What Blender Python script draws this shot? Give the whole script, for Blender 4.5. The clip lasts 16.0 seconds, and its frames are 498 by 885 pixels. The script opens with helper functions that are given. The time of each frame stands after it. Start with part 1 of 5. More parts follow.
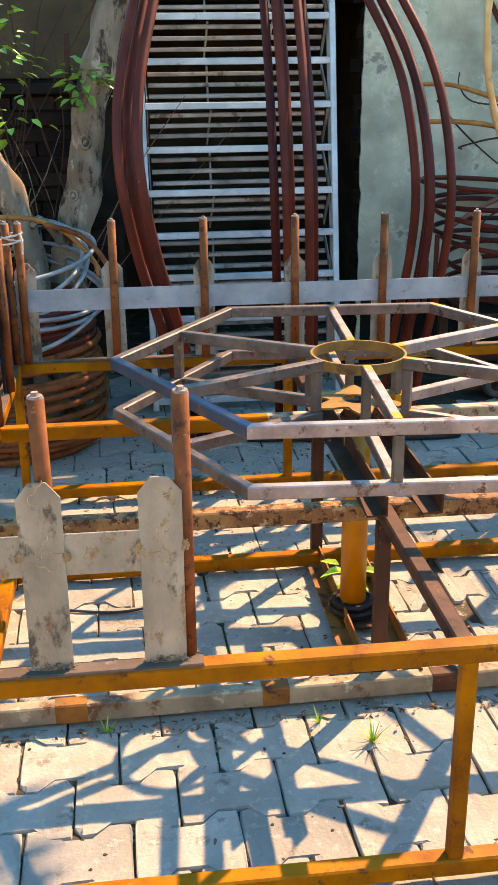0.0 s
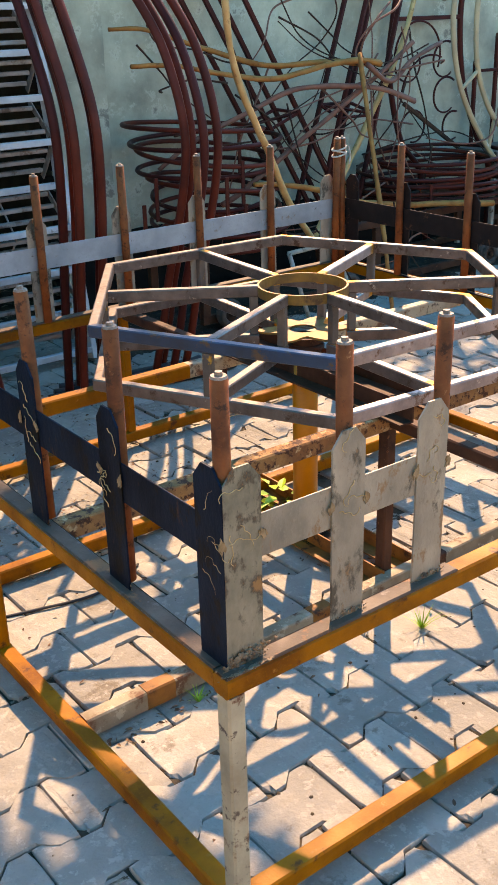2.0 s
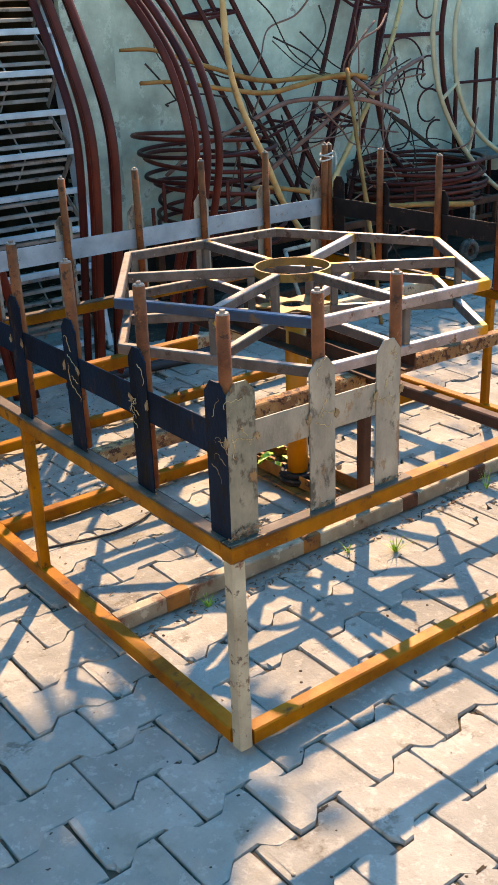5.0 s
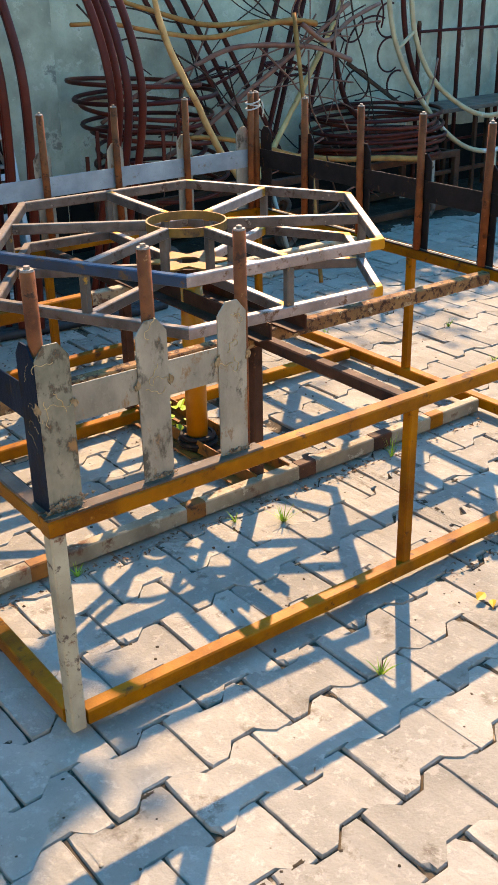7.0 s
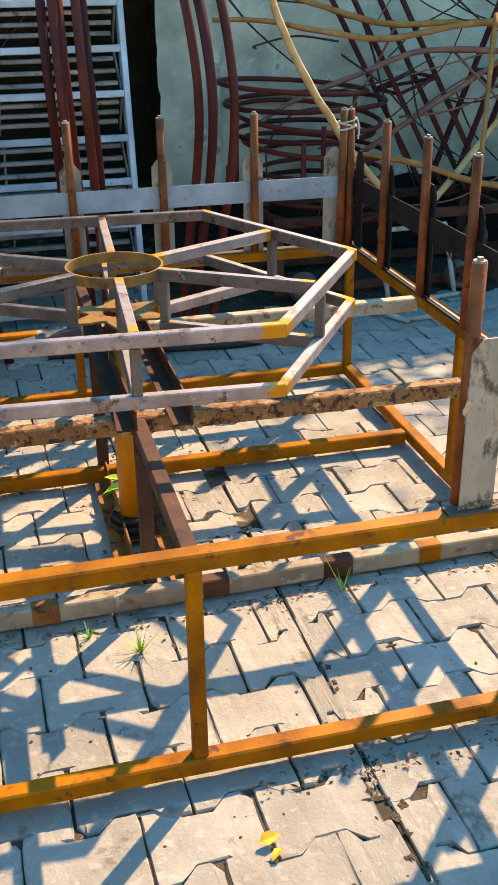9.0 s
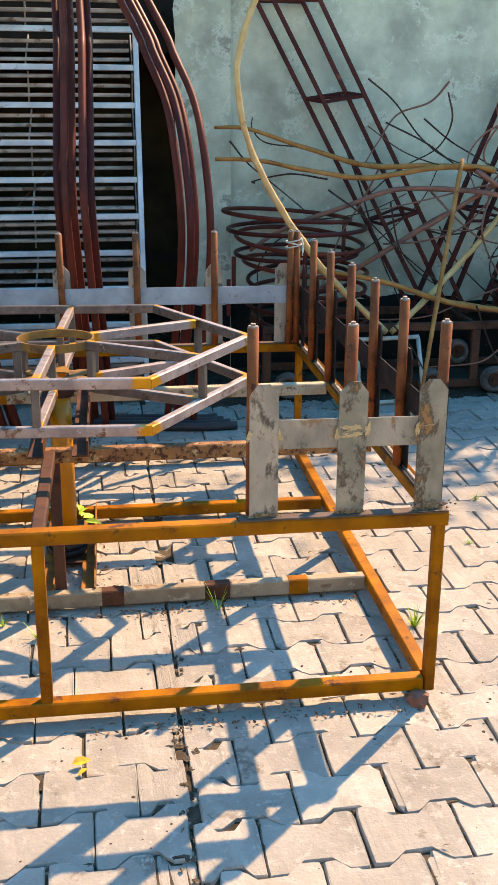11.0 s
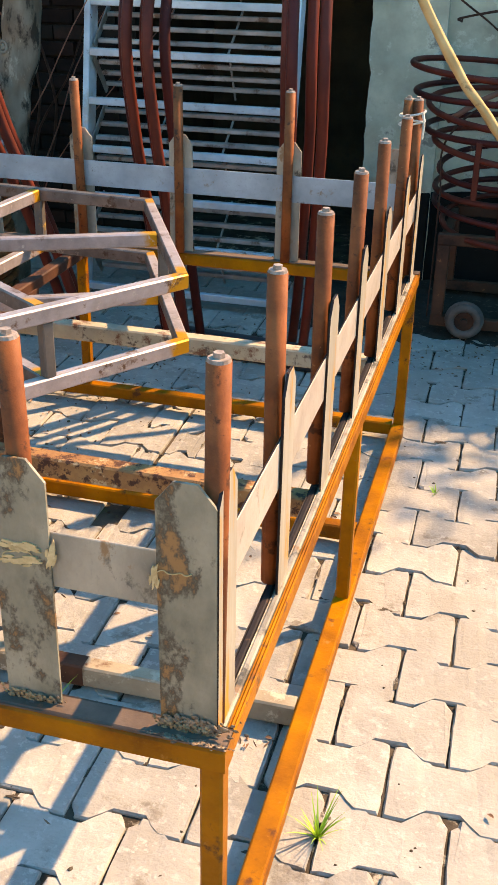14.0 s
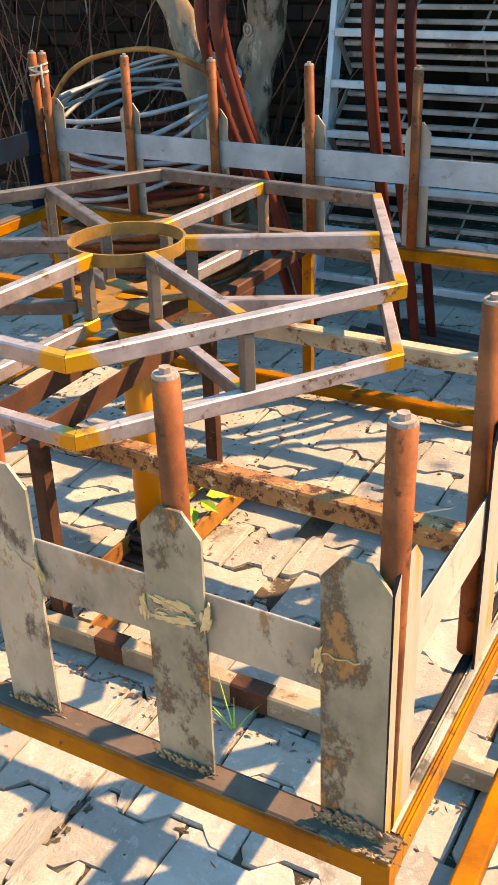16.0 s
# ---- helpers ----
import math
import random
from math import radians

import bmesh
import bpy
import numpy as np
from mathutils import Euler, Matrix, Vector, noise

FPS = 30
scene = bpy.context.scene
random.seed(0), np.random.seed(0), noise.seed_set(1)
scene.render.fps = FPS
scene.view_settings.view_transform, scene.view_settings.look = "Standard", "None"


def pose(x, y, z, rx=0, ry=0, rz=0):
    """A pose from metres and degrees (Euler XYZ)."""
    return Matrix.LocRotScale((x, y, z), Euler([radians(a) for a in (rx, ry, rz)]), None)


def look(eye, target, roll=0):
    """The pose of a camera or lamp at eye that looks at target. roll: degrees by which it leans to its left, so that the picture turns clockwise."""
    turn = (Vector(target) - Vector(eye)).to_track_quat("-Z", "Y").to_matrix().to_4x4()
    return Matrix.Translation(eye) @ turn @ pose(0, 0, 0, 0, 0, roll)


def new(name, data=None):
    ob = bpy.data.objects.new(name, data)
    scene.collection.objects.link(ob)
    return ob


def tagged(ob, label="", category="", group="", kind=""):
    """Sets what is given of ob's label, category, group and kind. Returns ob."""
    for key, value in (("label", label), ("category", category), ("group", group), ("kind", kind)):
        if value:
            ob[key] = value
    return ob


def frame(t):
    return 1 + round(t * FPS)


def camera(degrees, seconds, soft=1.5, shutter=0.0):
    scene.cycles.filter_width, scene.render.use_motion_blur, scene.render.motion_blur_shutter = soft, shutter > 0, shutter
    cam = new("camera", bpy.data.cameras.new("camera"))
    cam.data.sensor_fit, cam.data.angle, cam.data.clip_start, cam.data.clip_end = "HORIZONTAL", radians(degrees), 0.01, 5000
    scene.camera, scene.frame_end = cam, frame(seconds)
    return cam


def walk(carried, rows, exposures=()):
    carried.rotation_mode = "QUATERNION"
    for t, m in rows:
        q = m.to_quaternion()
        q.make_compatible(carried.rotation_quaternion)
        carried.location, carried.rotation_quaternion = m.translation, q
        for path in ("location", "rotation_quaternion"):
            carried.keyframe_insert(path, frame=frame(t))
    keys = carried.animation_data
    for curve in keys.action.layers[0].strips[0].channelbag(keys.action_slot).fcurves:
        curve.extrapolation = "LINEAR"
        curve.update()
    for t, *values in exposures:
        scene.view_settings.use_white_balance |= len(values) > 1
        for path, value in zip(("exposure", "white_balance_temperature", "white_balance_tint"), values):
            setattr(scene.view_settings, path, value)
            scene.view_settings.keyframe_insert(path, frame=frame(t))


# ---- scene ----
cam = camera(27.8, 16.0)
PATH = [
    (0, (0.003, 0.08, 1.558), (0.22, 1.94, 0.858), -0.6),
    (0.5, (-0.395, 0.155, 1.562), (0.024, 1.992, 0.891), -1.1),
    (1, (-0.73, 0.278, 1.553), (-0.062, 2.039, 0.879), -2.0),
    (1.5, (-0.984, 0.495, 1.553), (-0.071, 2.118, 0.824), -2.6),
    (2, (-1.204, 0.518, 1.558), (-0.11, 1.99, 0.762), -1.5),
    (2.5, (-1.357, 0.505, 1.572), (-0.148, 1.873, 0.755), 0.4),
    (3, (-1.422, 0.442, 1.588), (-0.16, 1.778, 0.798), 1.2),
    (3.5, (-1.415, 0.289, 1.581), (-0.163, 1.652, 0.822), 0.1),
    (4, (-1.473, 0.2, 1.584), (-0.284, 1.625, 0.838), -1.8),
    (4.2, (-1.529, 0.166, 1.606), (-0.369, 1.614, 0.86), -2.3),
    (6.5, (-1.468, -0.012, 1.564), (-0.417, 1.467, 0.723), -1.2),
    (7, (-1.157, -0.034, 1.558), (-0.085, 1.422, 0.702), -1.2),
    (7.5, (-0.765, 0.03, 1.563), (0.289, 1.505, 0.718), -1.2),
    (8, (-0.322, -0.01, 1.536), (0.604, 1.554, 0.703), -1.0),
    (8.5, (0.02, 0.022, 1.55), (0.686, 1.708, 0.705), -0.9),
    (8.7, (0.145, 0.081, 1.554), (0.702, 1.789, 0.677), -1.0),
    (10.8, (0.731, -0.723, 1.569), (0.965, 1.156, 0.925), 0.4),
    (11, (0.8, -0.755, 1.572), (1.062, 1.125, 0.941), 0.3),
    (11.5, (1.021, -0.745, 1.568), (1.319, 1.126, 0.927), -0.1),
    (12, (1.207, -0.578, 1.521), (1.475, 1.274, 0.816), -0.1),
    (12.5, (1.396, -0.255, 1.481), (1.551, 1.574, 0.688), 0.2),
    (13, (1.644, 0.042, 1.458), (1.625, 1.85, 0.602), 0.8),
    (13.5, (1.82, 0.344, 1.456), (1.598, 2.121, 0.567), 1.4),
    (14, (1.922, 0.716, 1.463), (1.47, 2.442, 0.559), 1.2),
    (14.5, (2.028, 0.968, 1.455), (1.32, 2.6, 0.54), 0.2),
    (15, (2.041, 1.031, 1.442), (1.112, 2.551, 0.534), -1.0),
    (15.5, (2.012, 0.994, 1.46), (1.008, 2.469, 0.555), -1.9),
    (16, (1.91, 0.917, 1.459), (1.033, 2.45, 0.521), -2.0),
]
walk(cam, [(t, look(eye, target, roll)) for t, eye, target, roll in PATH],
     exposures=[(0.0, 2.61, 8900, 26), (1.0, 2.68, 9100, 31), (1.5, 2.56, 9050, 30), (2.5, 2.31, 8450, 26), (3.5, 2.33, 7850, 21), (6.5, 2.38, 8450, 24), (7.5, 2.23, 7800, 19),
                (8.5, 2.33, 8000, 18), (11.0, 2.36, 8300, 25), (12.5, 2.34, 8050, 21), (14.5, 2.53, 8850, 25), (16.0, 2.61, 9300, 25)])

# ---- world and light ----
SUN_DIR = Vector((-0.70, -0.72, -1.0)).normalized()
sun_el = math.asin(-SUN_DIR.z)
sun_az = math.atan2(-SUN_DIR.x, -SUN_DIR.y)
world = bpy.data.worlds.new("sky")
scene.world = world
world.use_nodes = True
wn, wl = world.node_tree.nodes, world.node_tree.links
sky = wn.new("ShaderNodeTexSky")
sky.sky_type, sky.sun_disc = "NISHITA", False
sky.sun_elevation, sky.sun_rotation = sun_el, sun_az
sky.air_density, sky.dust_density, sky.ozone_density = 1.0, 0.3, 1.0
deep = wn.new("ShaderNodeHueSaturation")
deep.inputs["Saturation"].default_value = 1.50
deep.inputs["Hue"].default_value = 0.492
wl.new(sky.outputs[0], deep.inputs["Color"])
wl.new(deep.outputs[0], wn["Background"].inputs[0])
wn["Background"].inputs[1].default_value = 0.15
sun_data = bpy.data.lights.new("sun", "SUN")
sun_data.energy, sun_data.angle, sun_data.color = 2.45, radians(0.6), (1.0, 0.82, 0.57)
sun = new("sun", sun_data)
sun.matrix_basis = look((4, 6, 8), Vector((4, 6, 8)) + SUN_DIR)


# ---- materials ----
def mat(name, c1, c2, scale=6.0, rough=0.7, metal=0.0, bump=0.15, fine=90.0, spot=None, spot_at=0.62, spot_scale=9.0,
        spot2=None, spot2_at=0.66, spot2_scale=25.0, island=0.0, random_tint=0.0, spec=0.28, ends=None, end_col=None, stretch=1.0, one_end=False, film=None):
    """Two colours mixed by a coarse and a fine noise, with two kinds of patches, and fine relief."""
    m = bpy.data.materials.new(name)
    m.use_nodes = True
    n, l = m.node_tree.nodes, m.node_tree.links
    b = n["Principled BSDF"]
    tc = n.new("ShaderNodeTexCoord")
    info = n.new("ShaderNodeObjectInfo")
    shift = n.new("ShaderNodeVectorMath")
    shift.operation = "ADD"
    sc = n.new("ShaderNodeMath")
    sc.operation = "MULTIPLY"
    sc.inputs[1].default_value = 17.0
    l.new(info.outputs["Random"], sc.inputs[0])
    squeeze = n.new("ShaderNodeVectorMath")
    squeeze.operation = "MULTIPLY"
    squeeze.inputs[1].default_value = (1, 1, stretch)
    l.new(tc.outputs["Object"], squeeze.inputs[0])
    l.new(squeeze.outputs[0], shift.inputs[0])
    l.new(sc.outputs[0], shift.inputs[1])

    def noise_at(s, detail=6.0, rough_=0.6):
        t = n.new("ShaderNodeTexNoise")
        t.inputs["Scale"].default_value, t.inputs["Detail"].default_value, t.inputs["Roughness"].default_value = s, detail, rough_
        l.new(shift.outputs[0], t.inputs["Vector"])
        return t

    def ramp(src, lo, hi):
        r = n.new("ShaderNodeMapRange")
        r.inputs[1].default_value, r.inputs[2].default_value = lo, hi
        l.new(src, r.inputs[0])
        return r.outputs[0]

    def mix(fac, a, b_):
        x = n.new("ShaderNodeMix")
        x.data_type = "RGBA"
        if isinstance(fac, float):
            x.inputs[0].default_value = fac
        else:
            l.new(fac, x.inputs[0])
        for sock, v in ((x.inputs[6], a), (x.inputs[7], b_)):
            if isinstance(v, tuple):
                sock.default_value = (*v, 1)
            else:
                l.new(v, sock)
        return x.outputs[2]

    big, small = noise_at(scale), noise_at(fine, 4.0)
    col = mix(ramp(big.outputs[0], 0.34, 0.66), c1, c2)
    dark = tuple(0.72 * c for c in c1)
    col = mix(ramp(small.outputs[0], 0.56, 0.80), col, dark)
    if ends:
        sep = n.new("ShaderNodeSeparateXYZ")
        l.new(tc.outputs["Object"], sep.inputs[0])
        ab = n.new("ShaderNodeMath")
        ab.operation = "MULTIPLY" if one_end else "ABSOLUTE"
        ab.inputs[1].default_value = 1.0
        l.new(sep.outputs[0], ab.inputs[0])
        wob = n.new("ShaderNodeMath")
        wob.operation = "MULTIPLY_ADD"
        wob.inputs[1].default_value = 0.11
        l.new(big.outputs[0], wob.inputs[0])
        l.new(ab.outputs[0], wob.inputs[2])
        col = mix(ramp(wob.outputs[0], ends + 0.045, ends + 0.062), col, end_col)
    rough_out = ramp(big.outputs[0], 0.2, 0.8)
    if spot:
        sp = noise_at(spot_scale, 8.0, 0.7)
        f = ramp(sp.outputs[0], spot_at - 0.035, spot_at + 0.035)
        col = mix(f, col, spot)
    if spot2:
        sp2 = noise_at(spot2_scale, 8.0, 0.7)
        col = mix(ramp(sp2.outputs[0], spot2_at - 0.03, spot2_at + 0.03), col, spot2)
    if random_tint:
        hs = n.new("ShaderNodeHueSaturation")
        v = n.new("ShaderNodeMapRange")
        v.inputs[3].default_value, v.inputs[4].default_value = 1 - random_tint, 1 + random_tint
        l.new(info.outputs["Random"], v.inputs[0])
        l.new(v.outputs[0], hs.inputs["Value"])
        l.new(col, hs.inputs["Color"])
        col = hs.outputs[0]
    if island:
        geo = n.new("ShaderNodeNewGeometry")
        hs = n.new("ShaderNodeHueSaturation")
        v = n.new("ShaderNodeMapRange")
        v.inputs[3].default_value, v.inputs[4].default_value = 1 - island, 1 + island
        l.new(geo.outputs["Random Per Island"], v.inputs[0])
        l.new(v.outputs[0], hs.inputs["Value"])
        l.new(col, hs.inputs["Color"])
        col = hs.outputs[0]
    if film:
        spot_geo = n.new("ShaderNodeNewGeometry")
        for s_, lo, hi, amount, tone in ((1.7, 0.53, 0.66, 0.75, film), (5.5, 0.60, 0.68, 0.35, tuple(0.55 * c for c in film))):
            wide = n.new("ShaderNodeTexNoise")
            wide.inputs["Scale"].default_value, wide.inputs["Detail"].default_value, wide.inputs["Roughness"].default_value = s_, 7.0, 0.65
            l.new(spot_geo.outputs["Position"], wide.inputs["Vector"])
            fade = n.new("ShaderNodeMapRange")
            fade.inputs[1].default_value, fade.inputs[2].default_value, fade.inputs[4].default_value = lo, hi, amount
            l.new(wide.outputs[0], fade.inputs[0])
            col = mix(fade.outputs[0], col, tone)
    l.new(col, b.inputs["Base Color"])
    rr = n.new("ShaderNodeMapRange")
    rr.inputs[3].default_value, rr.inputs[4].default_value = max(0.05, rough - 0.13), min(1.0, rough + 0.13)
    l.new(rough_out, rr.inputs[0])
    l.new(rr.outputs[0], b.inputs["Roughness"])
    b.inputs["Metallic"].default_value = metal
    b.inputs["Specular IOR Level"].default_value = spec
    if bump:
        bp = n.new("ShaderNodeBump")
        bp.inputs["Strength"].default_value, bp.inputs["Distance"].default_value = bump, 0.004
        mx = n.new("ShaderNodeMath")
        mx.operation = "MULTIPLY_ADD"
        mx.inputs[1].default_value = 0.6
        l.new(small.outputs[0], mx.inputs[0])
        l.new(big.outputs[0], mx.inputs[2])
        l.new(mx.outputs[0], bp.inputs["Height"])
        l.new(bp.outputs[0], b.inputs["Normal"])
    return m


M_YELLOW = mat("ochre_primer", (0.355, 0.118, 0.001), (0.145, 0.041, 0.0012), 6, 0.50, 0, 0.30, 130, spot=(0.085, 0.028, 0.010), spot_at=0.62, spot_scale=14, spot2=(0.30, 0.12, 0.025), spot2_at=0.66, spot2_scale=30, spec=0.10)
M_RAILTOP = mat("bare_rail_steel", (0.125, 0.083, 0.055), (0.060, 0.040, 0.028), 9, 0.55, 0, 0.25, 140, spot=(0.20, 0.09, 0.04), spot_at=0.60, spot2=(0.15, 0.115, 0.09), spot2_at=0.64, spot2_scale=20, spec=0.1)
M_PLATE = mat("bare_steel_plate", (0.35, 0.290, 0.205), (0.165, 0.140, 0.100), 9, 0.46, 0.15, 0.45, 150, spot=(0.075, 0.062, 0.042), spot_at=0.585, spot_scale=13, spot2=(0.22, 0.125, 0.060), spot2_at=0.605, spot2_scale=17, stretch=0.6)
M_PLATE_OLD = mat("mottled_old_plate", (0.285, 0.245, 0.165), (0.12, 0.108, 0.070), 12, 0.5, 0.15, 0.5, 150, spot=(0.058, 0.046, 0.030), spot_at=0.555, spot_scale=15, spot2=(0.25, 0.125, 0.045), spot2_at=0.615, spot2_scale=15, stretch=0.7)
M_BAND = mat("blue_grey_band", (0.31, 0.355, 0.355), (0.20, 0.23, 0.23), 8, 0.42, 0.2, 0.15, 120, spot=(0.11, 0.105, 0.095), spot_at=0.64, spot_scale=20, spot2=(0.20, 0.15, 0.10), spot2_at=0.66, spot2_scale=12)
M_ROD = mat("rusted_rod", (0.255, 0.074, 0.022), (0.105, 0.030, 0.011), 11, 0.58, 0.0, 0.3, 120, spot=(0.065, 0.024, 0.011), spot_at=0.60, spot_scale=26, spot2=(0.38, 0.15, 0.055), spot2_at=0.68, spot2_scale=40, spec=0.08)
M_RUSTY = mat("rusted_beam", (0.31, 0.155, 0.055), (0.16, 0.07, 0.03), 14, 0.75, 0.0, 0.8, 90, spot=(0.06, 0.025, 0.014), spot_at=0.54, spot_scale=45, spot2=(0.40, 0.27, 0.14), spot2_at=0.60, spot2_scale=26, spec=0.15)
M_BROWN = mat("brown_angle", (0.085, 0.033, 0.016), (0.04, 0.017, 0.010), 9, 0.65, 0, 0.3, 100, spot=(0.03, 0.014, 0.009), spot_at=0.60, spot2=(0.18, 0.075, 0.03), spot2_at=0.65, spot2_scale=30, spec=0.15)
M_OCHREB = mat("brown_ochre_angle", (0.30, 0.115, 0.02), (0.12, 0.045, 0.015), 8, 0.6, 0, 0.3, 100, spot=(0.05, 0.022, 0.012), spot_at=0.6, spot_scale=16, spec=0.18)
M_BEIGE = mat("old_cream_paint", (0.40, 0.335, 0.215), (0.25, 0.20, 0.125), 9, 0.65, 0, 0.3, 110, spot=(0.13, 0.050, 0.022), spot_at=0.585, spot_scale=12, spot2=(0.09, 0.06, 0.04), spot2_at=0.60, spot2_scale=26)
M_LOWBAR = mat("worn_tan_bar", (0.31, 0.245, 0.155), (0.17, 0.125, 0.075), 7, 0.65, 0, 0.3, 110, spot=(0.11, 0.045, 0.02), spot_at=0.60, spot_scale=8, spot2=(0.36, 0.30, 0.20), spot2_at=0.60, spot2_scale=18)
M_SPRAY = mat("plate_with_ochre_overspray", (0.36, 0.31, 0.225), (0.24, 0.20, 0.14), 12, 0.5, 0.1, 0.2, 110, spot=(0.44, 0.20, 0.02), spot_at=0.575, spot_scale=24, spot2=(0.20, 0.14, 0.09), spot2_at=0.65, spot2_scale=30, stretch=0.14)
M_BANDE = mat("pale_bare_band", (0.42, 0.345, 0.265), (0.31, 0.25, 0.185), 7, 0.5, 0.1, 0.2, 110, spot=(0.44, 0.22, 0.05), spot_at=0.655, spot_scale=11, spot2=(0.22, 0.17, 0.12), spot2_at=0.64, spot2_scale=24)
# Near-black for back-lit inner faces, shade put into the colour; also bearing grease.
M_SHADE_GREASE = mat("shaded_inner_and_greasy_steel", (0.022, 0.015, 0.012), (0.012, 0.009, 0.008), 12, 0.55, 0, 0.2, 110, spot=(0.09, 0.045, 0.022), spot_at=0.63, spot_scale=20, spec=0.12)
M_WELD = mat("weld_scale", (0.30, 0.20, 0.115), (0.10, 0.062, 0.038), 60, 0.75, 0.1, 0.9, 200)
M_SLAG = mat("pale_weld_slag", (0.55, 0.39, 0.19), (0.34, 0.225, 0.095), 60, 0.75, 0.0, 0.3, 160, spec=0.15)
M_NUT = mat("worn_nut_steel", (0.30, 0.225, 0.165), (0.15, 0.10, 0.07), 60, 0.6, 0.1, 0.3, 200)
# East edges pale, west bars dark: sun and shade put into the steel's colour.
M_HEX_SUNLIT = mat("rotor_steel_sunlit", (0.44, 0.36, 0.325), (0.25, 0.205, 0.18), 13, 0.42, 0.50, 0.25, 120, spot=(0.13, 0.065, 0.035), spot_at=0.61, spot_scale=19, spot2=(0.43, 0.36, 0.29), spot2_at=0.64, spot2_scale=35, ends=0.289, end_col=(0.50, 0.215, 0.010))
M_HEX_END = mat("rotor_steel_one_ochre_end", (0.39, 0.312, 0.272), (0.21, 0.166, 0.142), 13, 0.42, 0.50, 0.25, 120, spot=(0.13, 0.065, 0.035), spot_at=0.61, spot_scale=19, spot2=(0.43, 0.36, 0.29), spot2_at=0.64, spot2_scale=35, ends=0.289, end_col=(0.50, 0.215, 0.010), one_end=True)
M_SPOKE = mat("rotor_spoke_steel", (0.39, 0.312, 0.272), (0.21, 0.166, 0.142), 13, 0.42, 0.50, 0.25, 120, spot=(0.13, 0.065, 0.035), spot_at=0.61, spot_scale=19, spot2=(0.43, 0.36, 0.29), spot2_at=0.64, spot2_scale=35, ends=0.176, end_col=(0.50, 0.215, 0.010))
# Bare of ochre, and darkened for the sides turned from the sun.
M_BARE_SHADED = mat("rotor_bare_steel_shaded", (0.19, 0.148, 0.120), (0.09, 0.070, 0.056), 13, 0.42, 0.55, 0.18, 120, spot=(0.075, 0.042, 0.026), spot_at=0.60, spot_scale=19, spot2=(0.32, 0.26, 0.20), spot2_at=0.65, spot2_scale=35)
M_BLUEEDGE = mat("blue_mill_scale_steel", (0.035, 0.070, 0.115), (0.040, 0.040, 0.040), 5, 0.4, 0.3, 0.18, 120, spot=(0.14, 0.08, 0.04), spot_at=0.61, spot_scale=16)
M_STRUT = mat("rotor_strut_steel", (0.16, 0.125, 0.095), (0.085, 0.066, 0.050), 9, 0.5, 0.25, 0.15, 90, spot=(0.45, 0.23, 0.03), spot_at=0.64, spot_scale=18)
# West plates: blued steel with their shade and sky reflection put into the colour.
M_BLUED_SHADED = mat("shaded_blued_steel", (0.0040, 0.0130, 0.026), (0.0045, 0.0050, 0.0070), 8, 0.5, 0, 0.25, 120, spot=(0.055, 0.027, 0.013), spot_at=0.625, spot_scale=14, spot2=(0.010, 0.008, 0.006), spot2_at=0.58, spot2_scale=22, stretch=0.5, spec=0.06)
M_RING = mat("ochre_ring", (0.29, 0.145, 0.028), (0.15, 0.075, 0.024), 14, 0.45, 0.2, 0.2, 90, spot=(0.09, 0.045, 0.02), spot_at=0.60)
M_POLE = mat("ochre_pole", (0.56, 0.205, 0.006), (0.40, 0.13, 0.006), 5, 0.33, 0, 0.05, 120, spot=(0.20, 0.07, 0.015), spot_at=0.66)
M_DARKRED = mat("dark_red_primer", (0.080, 0.013, 0.008), (0.040, 0.008, 0.006), 4, 0.5, 0.0, 0.15, 100, spot=(0.22, 0.08, 0.04), spot_at=0.68, spot_scale=10, spec=0.12)
M_DARKRED2 = mat("rusty_red_tube", (0.135, 0.024, 0.012), (0.070, 0.014, 0.008), 5, 0.5, 0.0, 0.18, 100, spot=(0.30, 0.13, 0.06), spot_at=0.69, spot_scale=8, spec=0.11)
M_STAIR = mat("pale_blue_stair_paint", (0.48, 0.54, 0.53), (0.30, 0.335, 0.33), 6, 0.42, 0.15, 0.1, 80, spot=(0.20, 0.17, 0.14), spot_at=0.65, spot2=(0.40, 0.36, 0.30), spot2_at=0.60, spot2_scale=4)
M_SLAT = mat("stair_slat_steel", (0.34, 0.30, 0.255), (0.18, 0.155, 0.13), 8, 0.55, 0.2, 0.1, 80, spot=(0.11, 0.07, 0.045), spot_at=0.60)
M_WOOD = mat("dry_branch_bark", (0.42, 0.175, 0.046), (0.23, 0.085, 0.022), 10, 0.75, 0, 0.4, 60, spot=(0.13, 0.055, 0.024), spot_at=0.63, spot_scale=20, spec=0.12)
M_WOODP = mat("peeled_branch", (0.58, 0.355, 0.145), (0.40, 0.225, 0.08), 10, 0.7, 0, 0.35, 60, spot=(0.20, 0.105, 0.045), spot_at=0.63, spot_scale=14, spec=0.15)
M_TWIG = mat("brown_twig", (0.070, 0.033, 0.02), (0.035, 0.018, 0.012), 20, 0.75, 0, 0.2, 80, spec=0.1)
M_REDTWIG = mat("reddish_branch", (0.25, 0.10, 0.058), (0.16, 0.062, 0.042), 12, 0.7, 0, 0.3, 60)
M_BARK = mat("grey_tree_bark", (0.29, 0.215, 0.145), (0.12, 0.083, 0.052), 6, 0.9, 0, 1.0, 30, spot=(0.045, 0.030, 0.019), spot_at=0.575, spot_scale=9, spot2=(0.33, 0.26, 0.18), spot2_at=0.60, spot2_scale=15, stretch=0.45, spec=0.12)
